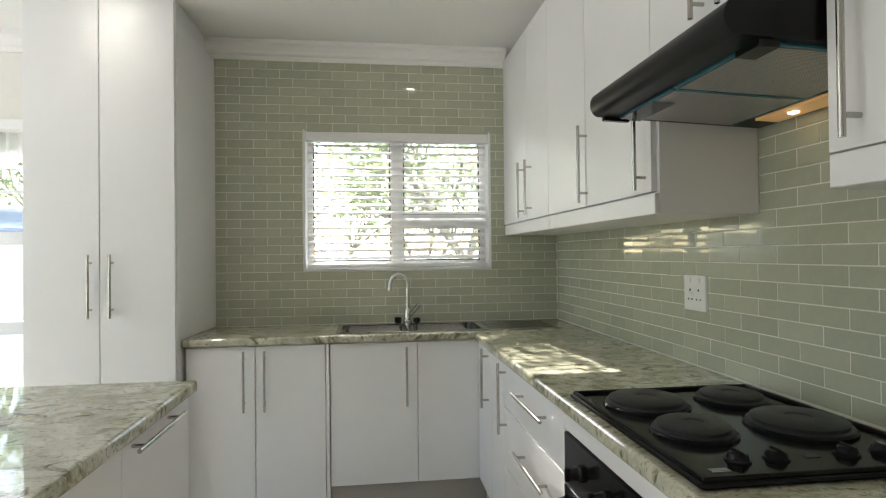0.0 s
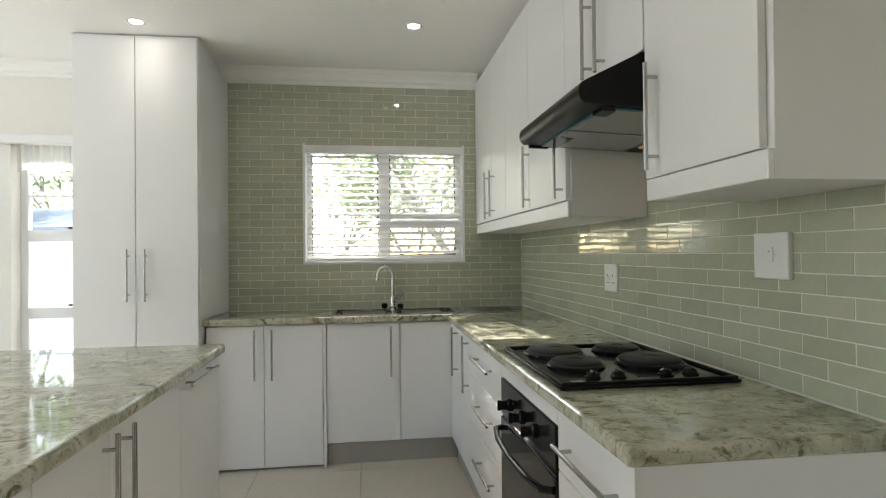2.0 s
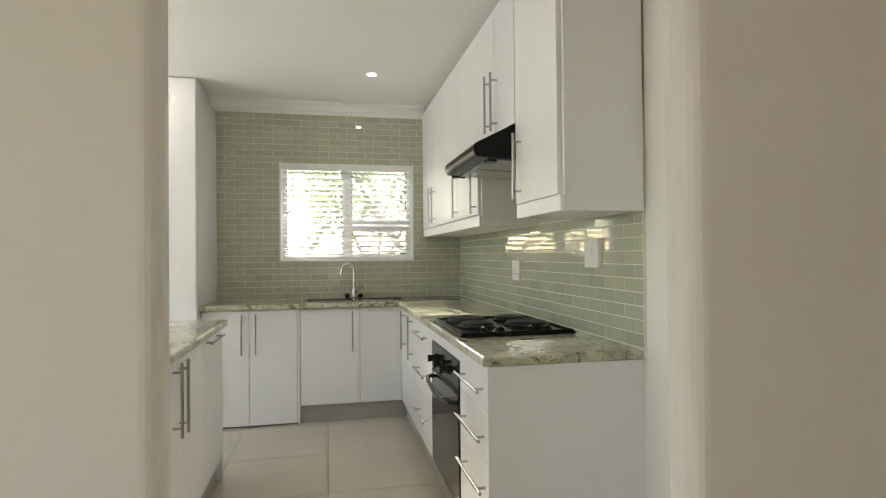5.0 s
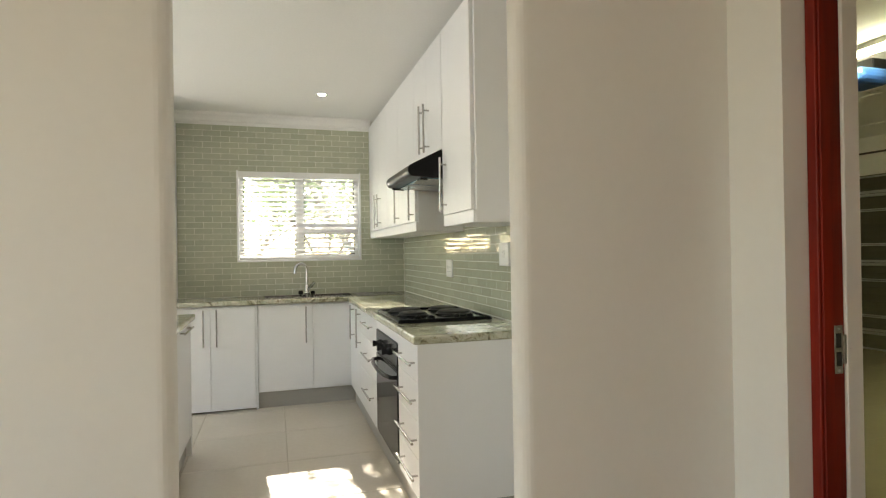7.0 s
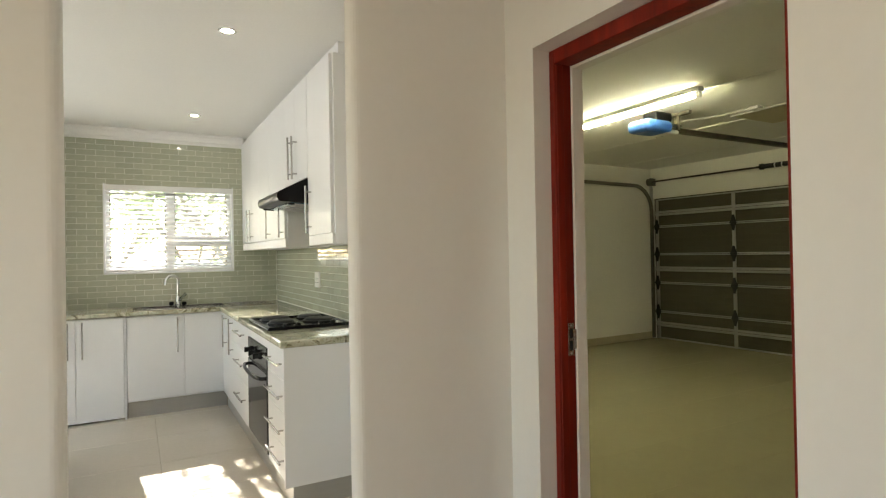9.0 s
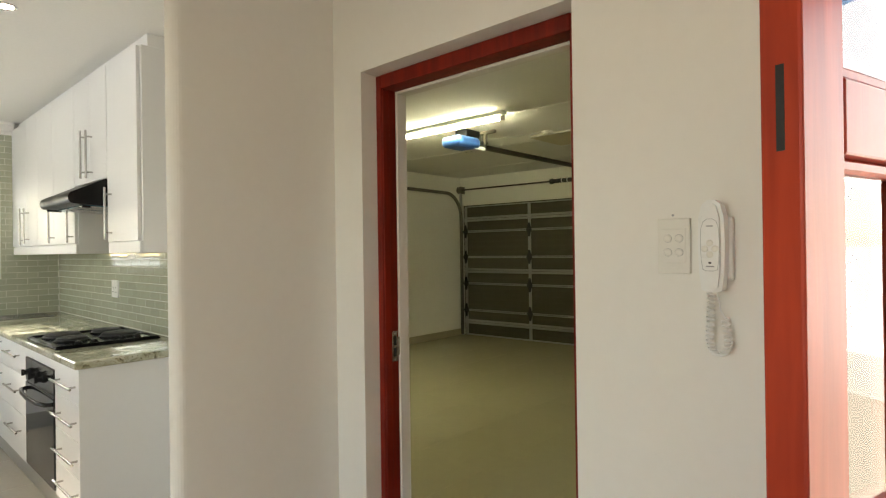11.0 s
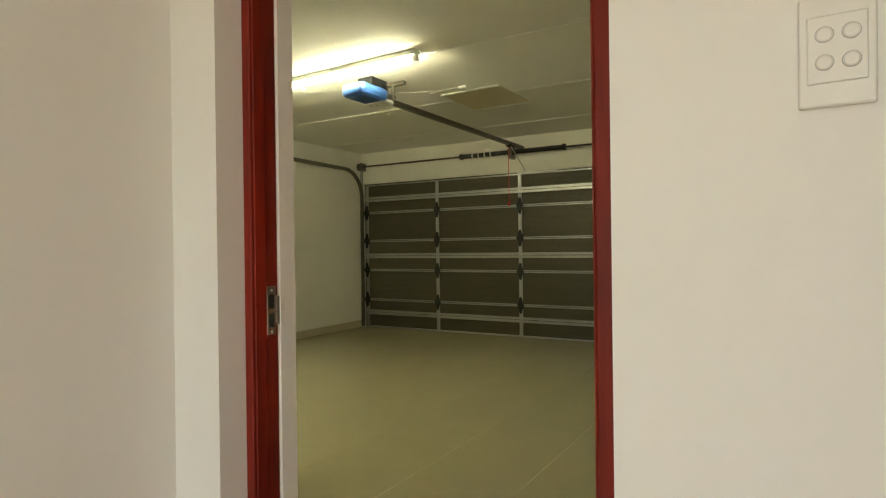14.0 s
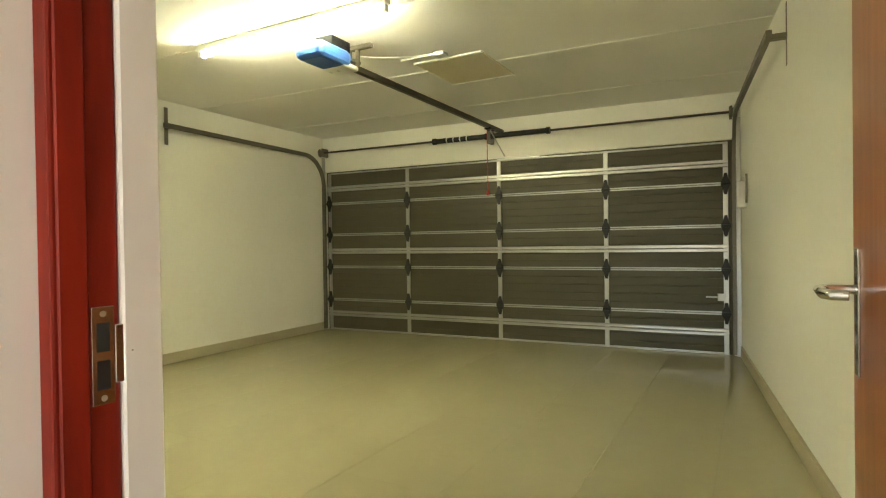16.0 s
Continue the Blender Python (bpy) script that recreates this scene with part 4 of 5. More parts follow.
part("plaster_reveal", box(JX1 + 0.0005, GX0 + 0.001, -1.053, -1.0175, 0, 2.084, 0.003), "wall", df, "white plaster reveal")
part("plaster_reveal", box(JX1 + 0.0005, GX0 + 0.001, -1.935, -1.0535, 2.022, 2.084, 0.003), "wall", df, "white plaster reveal")
gd = thing("interior_door", "brown varnished flush door standing open into the garage", "door")
part("leaf", box(1.484, 2.262, -1.955, -1.915, 0.008, 2.030, 0.002), "door_wood", gd)
pl = part("lock_plate", box(2.190, 2.225, -1.9148, -1.911, 0.90, 1.115, 0.001), "steel", gd, "steel lever backplate")
part("lever", tube([(2.208, -1.911, 1.045), (2.208, -1.870, 1.045), (2.196, -1.858, 1.045), (2.11, -1.856, 1.045), (2.088, -1.866, 1.045), (2.084, -1.886, 1.045)], 0.0085, 10), "chrome", pl, "chrome lever", smooth=True)
for z in (0.25, 1.05, 1.8):
    part("hinge", rod((1.480, -1.919, z), (1.480, -1.919, z + 0.1), 0.007, 10), "steel", gd)

fd_frame = tagged(new("door_2"), "red varnished front door frame, doorway open", "door frame", kind="structure")
part("jamb", box(1.40, 1.475, -2.775, -2.702, 0, 2.098, 0.004, 2), "meranti", fd_frame)
part("jamb", box(1.40, 1.475, -3.558, -3.485, 0, 2.098, 0.004, 2), "meranti", fd_frame)
part("head", box(1.40, 1.475, -3.4845, -2.7755, 2.022, 2.098, 0.004, 2), "meranti", fd_frame)
fd = thing("front_door", "red varnished panel door with arched glass, standing open inward", "door")


def leaf_box(u0, u1, z0, z1, d0=-0.025, d1=0.025, bevel=0.004):
    return box(u0, u1, d0, d1, z0, z1, bevel, 2)


L = 0.72
parts = [("stile", leaf_box(0, 0.105, 0.01, 2.02)), ("stile", leaf_box(L - 0.105, L, 0.01, 2.02)),
         ("rail", leaf_box(0.1055, L - 0.1055, 0.01, 0.22)), ("rail", leaf_box(0.1055, L - 0.1055, 0.86, 1.00)),
         ("rail", leaf_box(0.1055, L - 0.1055, 1.50, 1.60)), ("muntin", leaf_box(L / 2 - 0.04, L / 2 + 0.04, 0.2205, 0.8595)),
         ("muntin", leaf_box(L / 2 - 0.04, L / 2 + 0.04, 1.0005, 1.4995))]
arch = [(0.1055, 2.02), (0.1055, 1.72)] + [(L / 2 + (L / 2 - 0.1055) * math.cos(a), 1.72 + 0.20 * math.sin(a)) for a in [math.pi - math.pi * k / 14 for k in range(15)]] + [(L - 0.1055, 1.72), (L - 0.1055, 2.02)]
parts.append(("arched_rail", prism(arch, -0.025, 0.025, "Y")))
fturn = Matrix.Translation((0.693, -2.572, 0)) @ Matrix.Rotation(math.atan2(-0.20, 0.70), 4, "Z")
for nm, b in parts:
    part(nm, b, "front_door", fd)
for a, z0, z1 in ((0.1055, 0.2205, 0.8595), (L / 2 + 0.0405, 0.2205, 0.8595)):
    p = part("panel", leaf_box(a, a + L / 2 - 0.146, z0, z1, -0.008, 0.008), "front_door", fd, "raised lower panel")
    part("raised_field", leaf_box(a + 0.045, a + L / 2 - 0.191, z0 + 0.06, z1 - 0.06, -0.016, 0.016, 0.006), "front_door", p)
for a, b, z0, z1 in ((0.1055, L / 2 - 0.0405, 1.0005, 1.4995), (L / 2 + 0.0405, L - 0.1055, 1.0005, 1.4995), (0.1055, L - 0.1055, 1.6005, 1.92)):
    g = part("pane", box(a, b, -0.003, 0.003, z0, z1), "glass", fd, "clear glass pane")
    g.visible_shadow = False
    bd = bmesh.new()
    for q in ((a, b, z0, z0 + 0.02), (a, b, z1 - 0.02, z1), (a, a + 0.02, z0 + 0.02, z1 - 0.02), (b - 0.02, b, z0 + 0.02, z1 - 0.02)):
        box(q[0], q[1], -0.015, 0.015, q[2], q[3], 0.005, bm=bd)
    part("bead", bd, "front_door", g)
part("edge_slot", box(-0.0006, 0.002, -0.005, 0.005, 1.50, 1.605), "hinge", fd, "dark slot in the door edge")
part("lock_faceplate", box(-0.0010, 0.002, -0.012, 0.012, 0.78, 0.953), "brass", fd, "brass lock faceplate")
fd.matrix_world = fturn

# ---- downlights ----


def downlight(x, y):
    root = thing("downlight", "small round recessed ceiling downlight, lit", "ceiling light", "kitchen downlights")
    root.location = (x, y, CEIL)
    part("trim_ring", lathe([(0.046, 0.004), (0.046, -0.003), (0.040, -0.006), (0.034, -0.004), (0.030, 0.004)], (0, 0, 0), 28), "chrome", root, "metal trim ring", smooth=True)
    part("lens", lathe([(0.029, 0.003), (0.029, -0.0032), (0.02, -0.0036), (0.003, -0.0038)], (0, 0, 0), 24), "lamp", root, "lit lens")
    spot = new("downlight_lamp", bpy.data.lights.new("downlight_lamp", "SPOT"))
    spot.data.energy, spot.data.color, spot.data.spot_size, spot.data.spot_blend, spot.data.shadow_soft_size = 0.5, (1.0, 0.92, 0.80), radians(112), 0.9, 0.03
    spot.parent = root
    spot.location = (0, 0, -0.012)
    return root


for x, y in ((-1.004, 2.430), (0.459, 2.328), (0.449, 0.387), (-1.0, 0.39)):
    downlight(x, y)

# ---- garage ----
door = thing("garage_door", "olive brown sectional garage door, closed, with aluminium framing", "garage door")
DX = GX1 + 0.03
DY0, DY1, DH = -1.575, 3.205, 2.085
zs = [0.0, 0.405, 0.837, 1.263, 1.675, DH]
for z0, z1 in zip(zs, zs[1:]):
    bm = box(DX + 0.012, DX + 0.045, -1.6195, 3.2345, z0 + 0.0005, z1 if z1 < DH else 2.0995)
    n = 5
    for k in range(n):
        a = z0 + (z1 - z0) * k / n
        box(DX + 0.006, DX + 0.013, DY0 + 0.005, DY1 - 0.005, a + 0.006, a + (z1 - z0) / n - 0.002, 0.003, bm=bm)
    part("section", bm, "door_panel", door)
stiles = [DY1 - 0.022, 1.995, 0.785, -0.415, DY0 + 0.022]
for y in stiles:
    for z0, z1 in zip(zs, zs[1:]):
        part("stile", box(DX - 0.012, DX + 0.0055, y - 0.023, y + 0.023, z0 + 0.02, z1 - 0.02, 0.003), "rail", door)
for z in zs[1:-1]:
    for s in (-1, 1):
        part("rail", box(DX - 0.010, DX + 0.0055, DY0, DY1, z + s * 0.010 - 0.0065, z + s * 0.010 + 0.0065, 0.003), "rail", door)
for z in (1.872, 1.045, 0.222):
    for s in (-1, 1):
        part("strut", prism([(DX - 0.045, z + s * 0.019 - 0.012), (DX - 0.045, z + s * 0.019 + 0.012), (DX - 0.0125, z + s * 0.019 + 0.016), (DX - 0.0125, z + s * 0.019 - 0.016)],
                            DY0, DY1, "Y"), "rail", door)
part("bottom_rail", box(DX - 0.012, DX + 0.0055, DY0, DY1, 0.002, 0.022, 0.003), "rail", door)
part("top_rail", box(DX - 0.010, DX + 0.0055, DY0, DY1, DH - 0.018, DH, 0.003), "rail", door)
part("top_bracket", box(DX - 0.03, DX - 0.0105, 0.30, 0.80, DH - 0.012, DH + 0.022, 0.003), "rail", door)
hinge_me = None
for y in stiles:
    for z in zs[1:-1]:
        if hinge_me is None:
            bm = prism([(-0.012, -0.105), (0.012, -0.105), (0.020, -0.07), (0.024, -0.05), (0.040, -0.02), (0.044, 0.0), (0.040, 0.02), (0.024, 0.05), (0.020, 0.07), (0.012, 0.105), (-0.012, 0.105), (-0.020, 0.07), (-0.024, 0.05), (-0.040, 0.02), (-0.044, 0.0), (-0.040, -0.02), (-0.024, -0.05), (-0.020, -0.07)], -0.010, 0.0, "X")
            rod((-0.014, -0.04, 0), (-0.014, 0.04, 0), 0.013, 10, bm)
            h = part("hinge", bm, "hinge", door, "black steel hinge")
            hinge_me = h.data
        else:
            h = new("hinge", hinge_me)
            h.parent = door
            h["label"] = "black steel hinge"
        h.location = (DX - 0.0125, y, z)
lk = part("bolt", box(DX - 0.045, DX - 0.012, -1.545, -1.475, 0.53, 0.60, 0.004), "rail", door, "sliding side bolt")
part("bolt_bar", box(DX - 0.04, DX - 0.025, -1.475, -1.37, 0.558, 0.572, 0.003), "rail", lk)


def door_track(side):
    y = 3.215 if side > 0 else -1.625
    root = thing("door_track", "galvanised steel track of the garage door", "track", "door tracks")
    pts = [(GX1 - 0.06, y, 0.02), (GX1 - 0.06, y, 1.9)]
    pts += [(GX1 - 0.06 - 0.38 * (1 - math.cos(a)), y, 1.9 + 0.38 * math.sin(a)) for a in [math.pi / 2 * k / 8 for k in range(1, 9)]]
    far = y + (0.03 if side > 0 else -0.10)
    pts += [(4.70, far, 2.29)]
    bm = bmesh.new()
    ring = []
    for i, p in enumerate(pts):
        p = Vector(p)
        d = (Vector(pts[min(i + 1, len(pts) - 1)]) - Vector(pts[max(i - 1, 0)])).normalized()
        n = Vector((0, 1, 0)).cross(d).normalized()
        ring.append([bm.verts.new(p + Vector((0, a, 0)) + n * b) for a, b in ((-0.016, -0.022), (0.016, -0.022), (0.016, 0.022), (-0.016, 0.022))])
    for a, b in zip(ring, ring[1:]):
        for k in range(4):
            bm.faces.new((a[k], a[(k + 1) % 4], b[(k + 1) % 4], b[k]))
    bm.faces.new(ring[0][::-1])
    bm.faces.new(ring[-1])
    bmesh.ops.recalc_face_normals(bm, faces=bm.faces)
    part("track", bm, "galvanised", root, smooth=True)
    wy = 3.325 if side > 0 else -1.825
    bm = box(4.76, 4.80, wy - 0.008 if side > 0 else wy, wy if side > 0 else wy + 0.008, 2.12, 2.48, 0.002)
    box(4.755, 4.805, min(far, wy), max(far, wy), 2.275, 2.305, 0.002, bm=bm)
    part("bracket", bm, "galvanised", root, "flat steel wall bracket")
    part("angle", box(GX1 - 0.03, GX1 + 0.001, y + 0.038 * side - 0.018, y + 0.038 * side + 0.018, 0.0, 2.3, 0.002), "rail", root)
    part("drum", lathe([(0.05, -0.035), (0.055, -0.03), (0.04, -0.02), (0.04, 0.02), (0.055, 0.03), (0.05, 0.035)], (GX1 - 0.09, y - 0.005 * side, 2.345), 18, "Y"), "galvanised", root, "cable drum")
    return root


door_track(1).matrix_world = ASKEW
door_track(-1).matrix_world = ASKEW
shaft = thing("torsion_shaft", "dark steel torsion shaft with springs above the garage door", "shaft")
part("shaft", rod((GX1 - 0.09, -1.62, 2.345), (GX1 - 0.09, 3.21, 2.345), 0.0125, 12), "dark_steel", shaft)
for y0, y1 in ((0.88, 1.55), (0.17, 0.82)):
    bm = rod((GX1 - 0.09, y0, 2.345), (GX1 - 0.09, y1, 2.345), 0.030, 14)
    for e in (y0, y1):
        rod((GX1 - 0.09, e - 0.02, 2.345), (GX1 - 0.09, e + 0.02, 2.345), 0.038, 14, bm)
    sp = part("spring", bm, "hinge", shaft, "tightly wound dark spring")
    if y1 > 1:
        for k in range(4):
            part("paint_band", rod((GX1 - 0.09, 1.12 + k * 0.085, 2.345), (GX1 - 0.09, 1.135 + k * 0.085, 2.345), 0.0312, 14), "plastic", sp, "white paint band")
part("centre_plate", box(GX1 - 0.13, GX1 + 0.001, 0.83, 0.87, 2.26, 2.42, 0.003), "galvanised", shaft)
for y in (-1.60, 3.19):
    part("end_plate", box(GX1 - 0.12, GX1 + 0.001, y - 0.012, y + 0.012, 2.29, 2.40, 0.003), "galvanised", shaft)

for ob in (door, shaft):
    ob.matrix_world = ASKEW

op = thing("door_opener", "blue and black garage door opener hanging from the ceiling", "door opener")
oy = 0.73
bm = box(3.80, 4.13, oy - 0.12, oy + 0.12, 2.34, 2.45, 0.045, 3)
part("shell", bm, "blue", op, "blue plastic shell")
part("motor", box(3.96, 4.16, oy - 0.075, oy + 0.075, 2.449, 2.525, 0.01, 2), "black", op, "black motor block")
part("lamp_lens", box(4.05, 4.22, oy - 0.10, oy + 0.10, 2.335, 2.375, 0.016, 2), "plastic", op, "pale lamp lens")
bm = box(4.28, 4.30, oy - 0.05, oy - 0.02, 2.40, GCEIL, 0.002)
box(4.28, 4.30, oy + 0.02, oy + 0.05, 2.40, GCEIL, 0.002, bm=bm)
box(4.27, 4.31, oy - 0.16, oy + 0.16, GCEIL - 0.03, GCEIL - 0.0005, 0.002, bm=bm)
box(4.12, 4.34, oy - 0.03, oy + 0.03, 2.43, 2.45, 0.002, bm=bm)
part("hanger", bm, "galvanised", op, "perforated steel hanger")
part("rail", box(4.14, GX1 - 0.10, oy - 0.022, oy + 0.022, 2.375, 2.42, 0.004), "dark_steel", op, "long dark steel drive rail")
part("trolley", box(6.62, 6.74, oy - 0.035, oy + 0.035, 2.36, 2.384, 0.004), "black", op)
part("arm", tube([(6.70, oy, 2.36), (6.92, oy - 0.02, 2.2), (GX1 - 0.02, oy - 0.03, 2.06)], 0.008, 6), "rail", op)
cordo = part("release_cord", tube([(6.68, oy + 0.03, 2.36), (6.69, oy + 0.035, 2.1), (6.70, oy + 0.035, 1.70)], 0.004, 6), "red", op, "red release cord")
part("toggle", box(6.685, 6.715, oy + 0.02, oy + 0.05, 1.655, 1.70, 0.006), "red", cordo)
part("cable", tube([(4.3, oy - 0.05, 2.47), (4.45, oy - 0.15, 2.49), (4.62, oy - 0.3, 2.52), (4.72, oy - 0.42, 2.55)], 0.004, 6), "plastic", op, "white power cable")

ft = thing("fluorescent_batten", "lit fluorescent tube batten on the garage ceiling", "ceiling light")
part("body", box(3.712, 3.778, 0.06, 1.68, 2.514, GCEIL - 0.0005, 0.004), "plastic", ft)
part("tube", rod((3.745, 0.10, 2.490), (3.745, 1.64, 2.490), 0.015, 14), "tube", ft, "lit white tube")
for y in (0.085, 1.655):
    part("end_holder", box(3.725, 3.765, y - 0.018, y + 0.018, 2.468, 2.5135, 0.004), "plastic", ft, "white tube holder")

hatch = thing("ceiling_hatch", "square board hatch with white battens in the garage ceiling", "hatch")
part("board", box(4.85, 5.48, -0.03, 0.55, GCEIL - 0.010, GCEIL - 0.0006, 0.002), "hatch", hatch)
for x in (4.835, 5.495):
    part("batten", box(x - 0.014, x + 0.014, -0.03, 0.55, GCEIL - 0.014, GCEIL - 0.0006, 0.002), "plastic", hatch, "white cover batten")
cs = thing("ceiling_socket", "white ceiling socket with surface conduit", "socket")
part("plate", box(4.68, 4.76, 0.21, 0.29, GCEIL - 0.026, GCEIL - 0.0005, 0.004), "plastic", cs)
part("conduit", box(4.714, 4.726, 0.29, 0.60, GCEIL - 0.010, GCEIL - 0.0005, 0.003), "plastic", cs)
tm = thing("wall_remote_box", "small white receiver box on the garage wall", "receiver")
part("box", box(6.70, 6.86, south_face(6.7) + 0.001, south_face(6.7) + 0.085, 1.41, 1.65, 0.015, 2), "plastic", tm)
part("back_plate", box(6.60, 6.82, south_face(6.7) - 0.005, south_face(6.7) + 0.012, 1.45, 1.70, 0.002), "galvanised", tm)

# ---- outside ----
structure("ground", box(-300, 300, WB + 0.3, 500, -0.6, -0.15), "lawn", "bare garden ground outside", "ground")
structure("driveway", box(GX1 + 0.2, 300, -300, WB + 0.29, -0.6, -0.05), "garden_wall", "pale paved driveway", "ground")
tagged(part("garden_wall", box(-12, 14, 8.6, 8.8, -0.15, 0.95, 0.01), "garden_wall"), "white plastered garden wall", "garden wall")
shed = thing("shed", "low white shed with a blue grey sheet roof", "shed")
part("wall", box(-7.4, -3.0, 6.3, 8.3, -0.15, 1.55), "garden_wall", shed)
part("roof", prism([(6.0, 1.55), (8.45, 1.95), (8.45, 2.0), (6.0, 1.6)], -7.7, -2.7, "X"), "roof", shed)


def tree(place, height, seed, lean=0.08, leaves=5200):
    rnd = random.Random(seed)
    root = thing("tree", "leafy garden tree with bare lower branches", "tree", "garden trees")
    root.location = place
    bm = bmesh.new()
    tips = []

    def grow(p, d, r, length, depth):
        q = p + d * length
        rod(p, q, r, 8, bm, r * 0.68)
        if depth == 0:
            tips.append(q)
            return
        for _ in range(3 if depth > 1 else 4):
            e = (d + Vector((rnd.uniform(-1, 1), rnd.uniform(-1, 1), rnd.uniform(-0.25, 0.7))) * 0.85).normalized()
            grow(q, e, r * 0.62, length * rnd.uniform(0.6, 0.85), depth - 1)
        tips.append(q)

    grow(Vector((0, 0, 0)), Vector((lean, 0, 1)).normalized(), 0.02 * height, height * 0.34, 4)
    part("trunk", bm, "bark", root)
    verts, faces = [], []
    for _ in range(leaves):
        c = rnd.choice(tips) + Vector([rnd.gauss(0, 0.26) for _ in range(3)])
        a, b = Vector([rnd.uniform(-1, 1) for _ in range(3)]).normalized(), Vector([rnd.uniform(-1, 1) for _ in range(3)]).normalized()
        b = (b - a * a.dot(b)).normalized()
        s = rnd.uniform(0.03, 0.065)
        k = len(verts)
        verts += [c - a * s, c + b * s * 0.45, c + a * s, c - b * s * 0.45]
        faces.append((k, k + 1, k + 2, k + 3))
    me = bpy.data.meshes.new("crown")
    me.from_pydata(verts, [], faces)
    me.materials.append(M["leaf"])
    ob = new("crown", me)
    ob.parent = root
    return root


tree((1.75, 6.8, -0.15), 4.0, 3, -0.3, 3300)
tree((-1.7, 7.6, -0.15), 3.3, 8)
tree((0.85, 7.9, -0.15), 2.9, 14, leaves=1700)
tree((-0.55, 8.1, -0.15), 2.7, 31, leaves=1500)
tree((2.9, 7.8, -0.15), 3.3, 21)
tree((-4.5, 9.6, -0.15), 3.6, 5)

# ---- tiles, last ----


def tiles(host, spans, pitch_u, pitch_z, z0, z1, u0, u1, joint, depth, mat, place, cuts=(), bond=0.5, start=0.0):
    """Rectangular pieces in running bond, each an object of its own on a shared mesh. spans(z): where the row runs; place: (u, z) to a pose."""
    cache = {}
    row = 0
    z = z0
    while z < z1 - 0.004:
        zt = min(z + pitch_z, z1)
        shift = start + (bond * pitch_u if row % 2 else 0)
        u = u0 - pitch_u + (shift % pitch_u)
        while u < u1:
            pieces = [(max(u, u0), min(u + pitch_u, u1))]
            for c0, c1, cz0, cz1 in cuts:
                if (z + zt) / 2 > cz0 and (z + zt) / 2 < cz1:
                    nxt = []
                    for a, b in pieces:
                        if b <= c0 or a >= c1:
                            nxt.append((a, b))
                            continue
                        if a < c0:
                            nxt.append((a, c0))
                        if b > c1:
                            nxt.append((c1, b))
                    pieces = nxt
            for a, b in pieces:
                w, h = b - a - joint, zt - z - joint
                if w < 0.006 or h < 0.006:
                    continue
                key = (round(w, 3), round(h, 3))
                if key not in cache:
                    bm = box(-w / 2, w / 2, -depth / 2, depth / 2, -h / 2, h / 2)
                    bmesh.ops.bevel(bm, geom=[e for e in bm.edges if all(v.co.y < 0 for v in e.verts)], offset=0.0008, segments=1, affect="EDGES")
                    me = bpy.data.meshes.new("tile")
                    bm.to_mesh(me)
                    bm.free()
                    me.materials.append(M[mat])
                    cache[key] = me
                ob = new("tile", cache[key])
                ob.parent = host
                ob.matrix_world = place((a + b) / 2, (z + zt) / 2)
            u += pitch_u
        z += pitch_z
        row += 1


rng = random.Random(11)


def wobble():
    return Matrix.Rotation(rng.gauss(0, 0.0035), 4, "X") @ Matrix.Rotation(rng.gauss(0, 0.0035), 4, "Z")


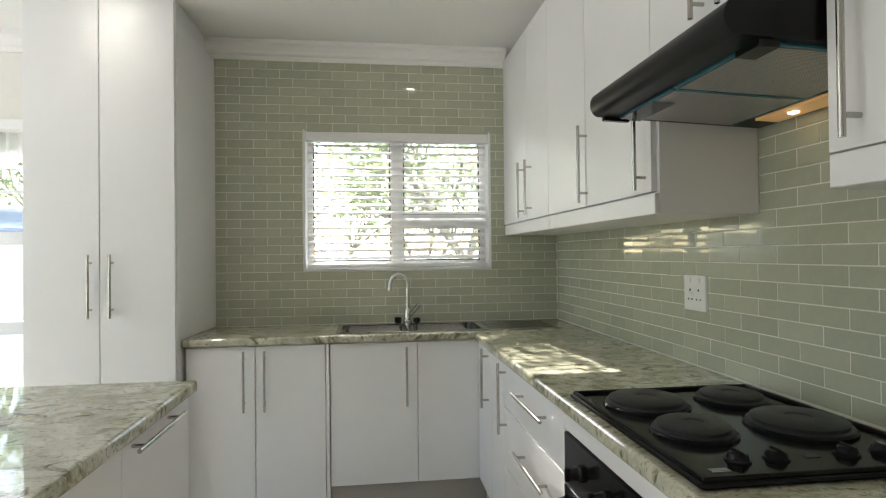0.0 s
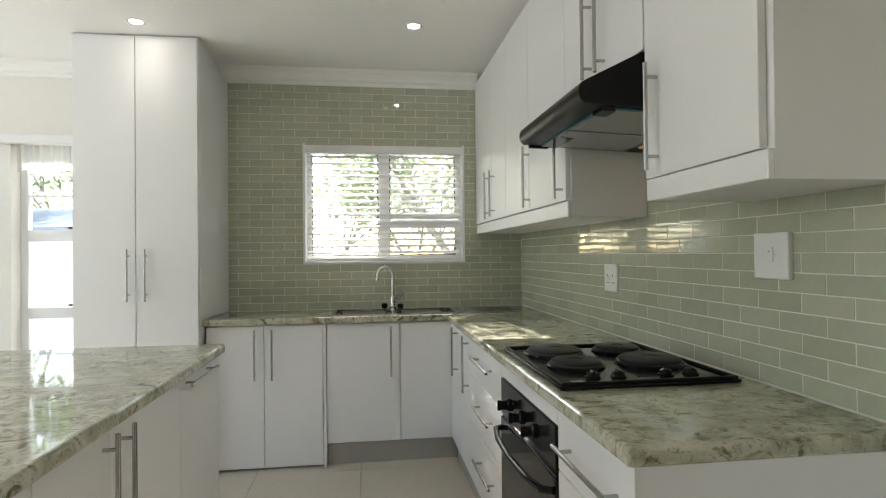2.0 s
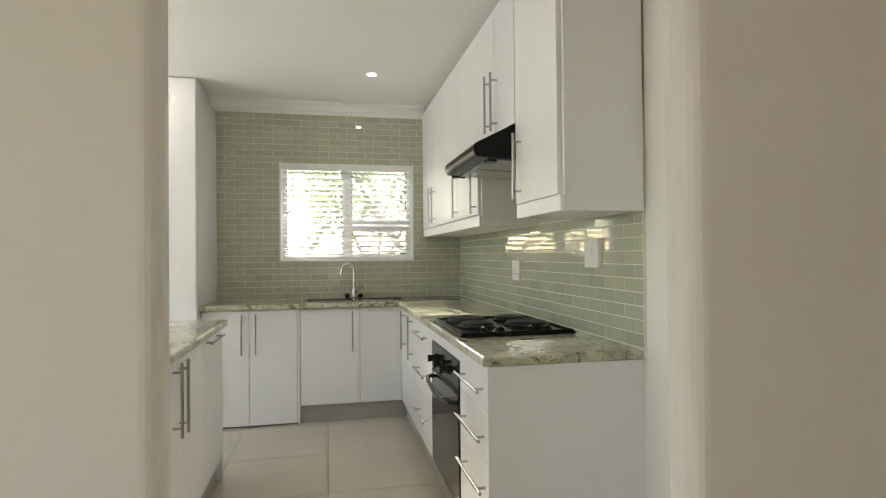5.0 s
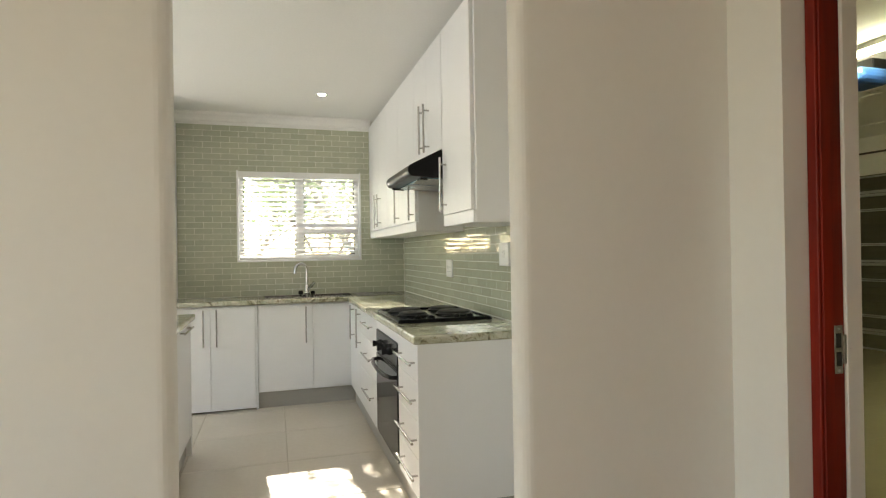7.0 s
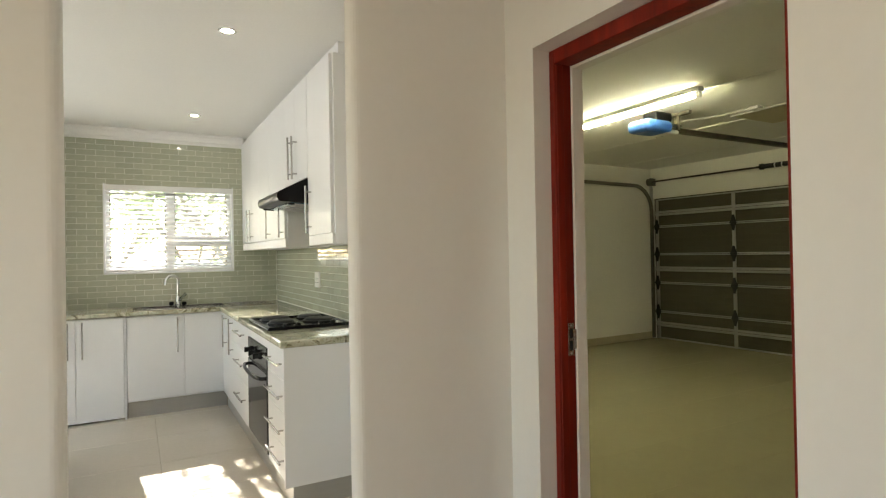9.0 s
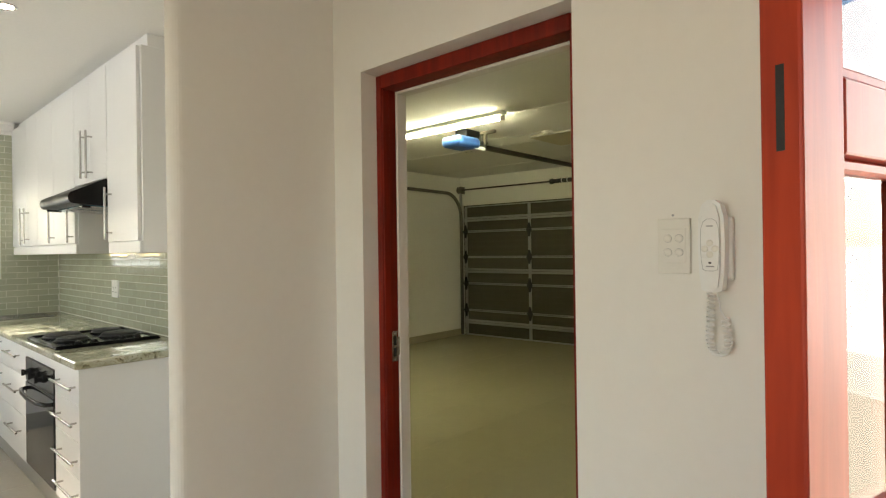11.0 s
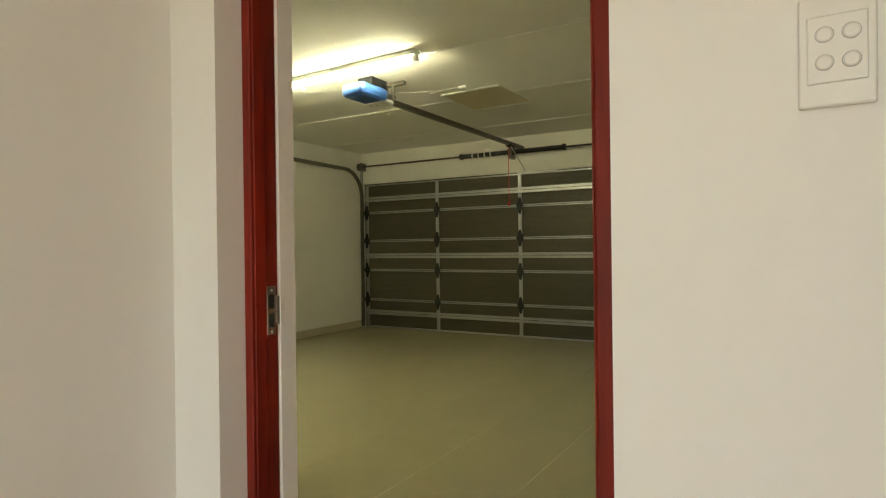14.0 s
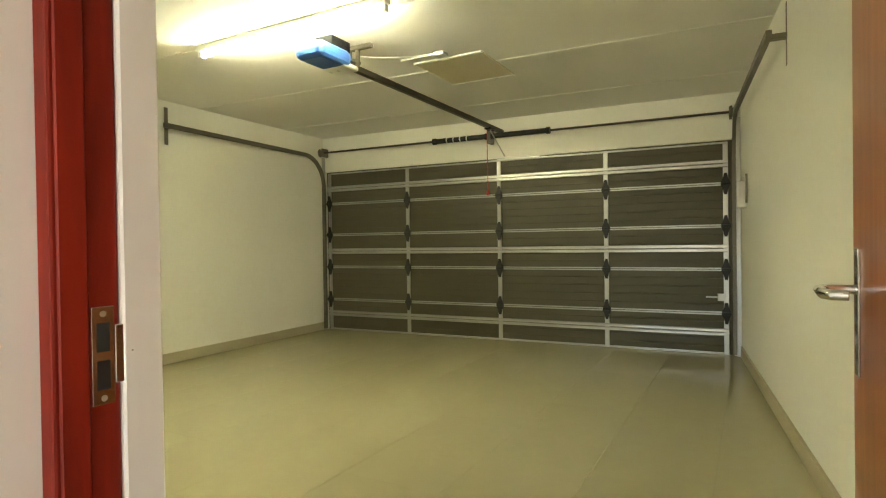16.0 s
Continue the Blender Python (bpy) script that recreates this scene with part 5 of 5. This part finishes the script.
grout_n = structure("tile_backing_north", wall_with_holes("y", BACK + 0.0012, WB - 0.0005, -0.7085, WR - 0.0005, 0.85, 2.3995, [(-0.2255, 0.8685, 1.2045, 2.0125)]), "grout",
                    "sage green glazed tiles with pale grout", "wall tiles")
tiles(grout_n, None, 0.1475, 0.0503, TOP + 0.001, 2.3985, -0.708, RIGHT - 0.001, 0.0034, 0.008, "tile",
      lambda u, z: Matrix.Translation((u, BACK + 0.004, z)) @ wobble(), [(-0.227, 0.870, 1.203, 2.014), (0.965, 1.40, 1.41, 2.5)], start=0.062)
grout_e = structure("tile_backing_east", box(RIGHT + 0.0012, WR - 0.0005, 0.2785, WB - 0.0105, 0.85, 1.82), "grout", "sage green glazed tiles with pale grout", "wall tiles")
tiles(grout_e, None, 0.1575, 0.0511, TOP + 0.001, 1.675, 0.279, BACK - 0.001, 0.0034, 0.008, "tile",
      lambda u, z: Matrix.Translation((RIGHT + 0.004, u, z)) @ Matrix.Rotation(-math.pi / 2, 4, "Z") @ wobble(), [(1.347, 3.2, 1.41, 2.0), (0.2, 0.736, 1.41, 2.0)], start=0.136)


def floor_tiles(host, x0, x1, y0, y1, px, py, ox, oy, mat, joint=0.003, cross=None, edge=0.0012):
    cross = joint if cross is None else cross
    cache = {}
    xs = [x0] + [ox + px * k for k in range(-40, 60) if x0 + 0.02 < ox + px * k < x1 - 0.02] + [x1]
    ys = [y0] + [oy + py * k for k in range(-40, 60) if y0 + 0.02 < oy + py * k < y1 - 0.02] + [y1]
    for xa, xb in zip(xs, xs[1:]):
        for ya, yb in zip(ys, ys[1:]):
            w, h = round(xb - xa - cross, 4), round(yb - ya - joint, 4)
            if (w, h) not in cache:
                bm = box(-w / 2, w / 2, -h / 2, h / 2, -0.008, 0)
                bmesh.ops.bevel(bm, geom=[e for e in bm.edges if all(v.co.z > -0.001 for v in e.verts)], offset=edge, segments=1, affect="EDGES")
                me = bpy.data.meshes.new("tile")
                bm.to_mesh(me)
                bm.free()
                me.materials.append(M[mat])
                cache[w, h] = me
            ob = new("tile", cache[w, h])
            ob.parent = host
            ob.location = ((xa + xb) / 2, (ya + yb) / 2, 0)


floor_tiles(bpy.data.objects["floor"], -4.2, 1.46, -4.2, WB, 0.593, 0.593, 0.148, -0.35, "floor_tile")
floor_tiles(bpy.data.objects["garage_floor"], 1.46, GX1 + 0.2, GY0, GY1, 0.545, 0.545, 1.60, 0.03, "garage_tile", 0.0022, 0.0004, 0.0003)
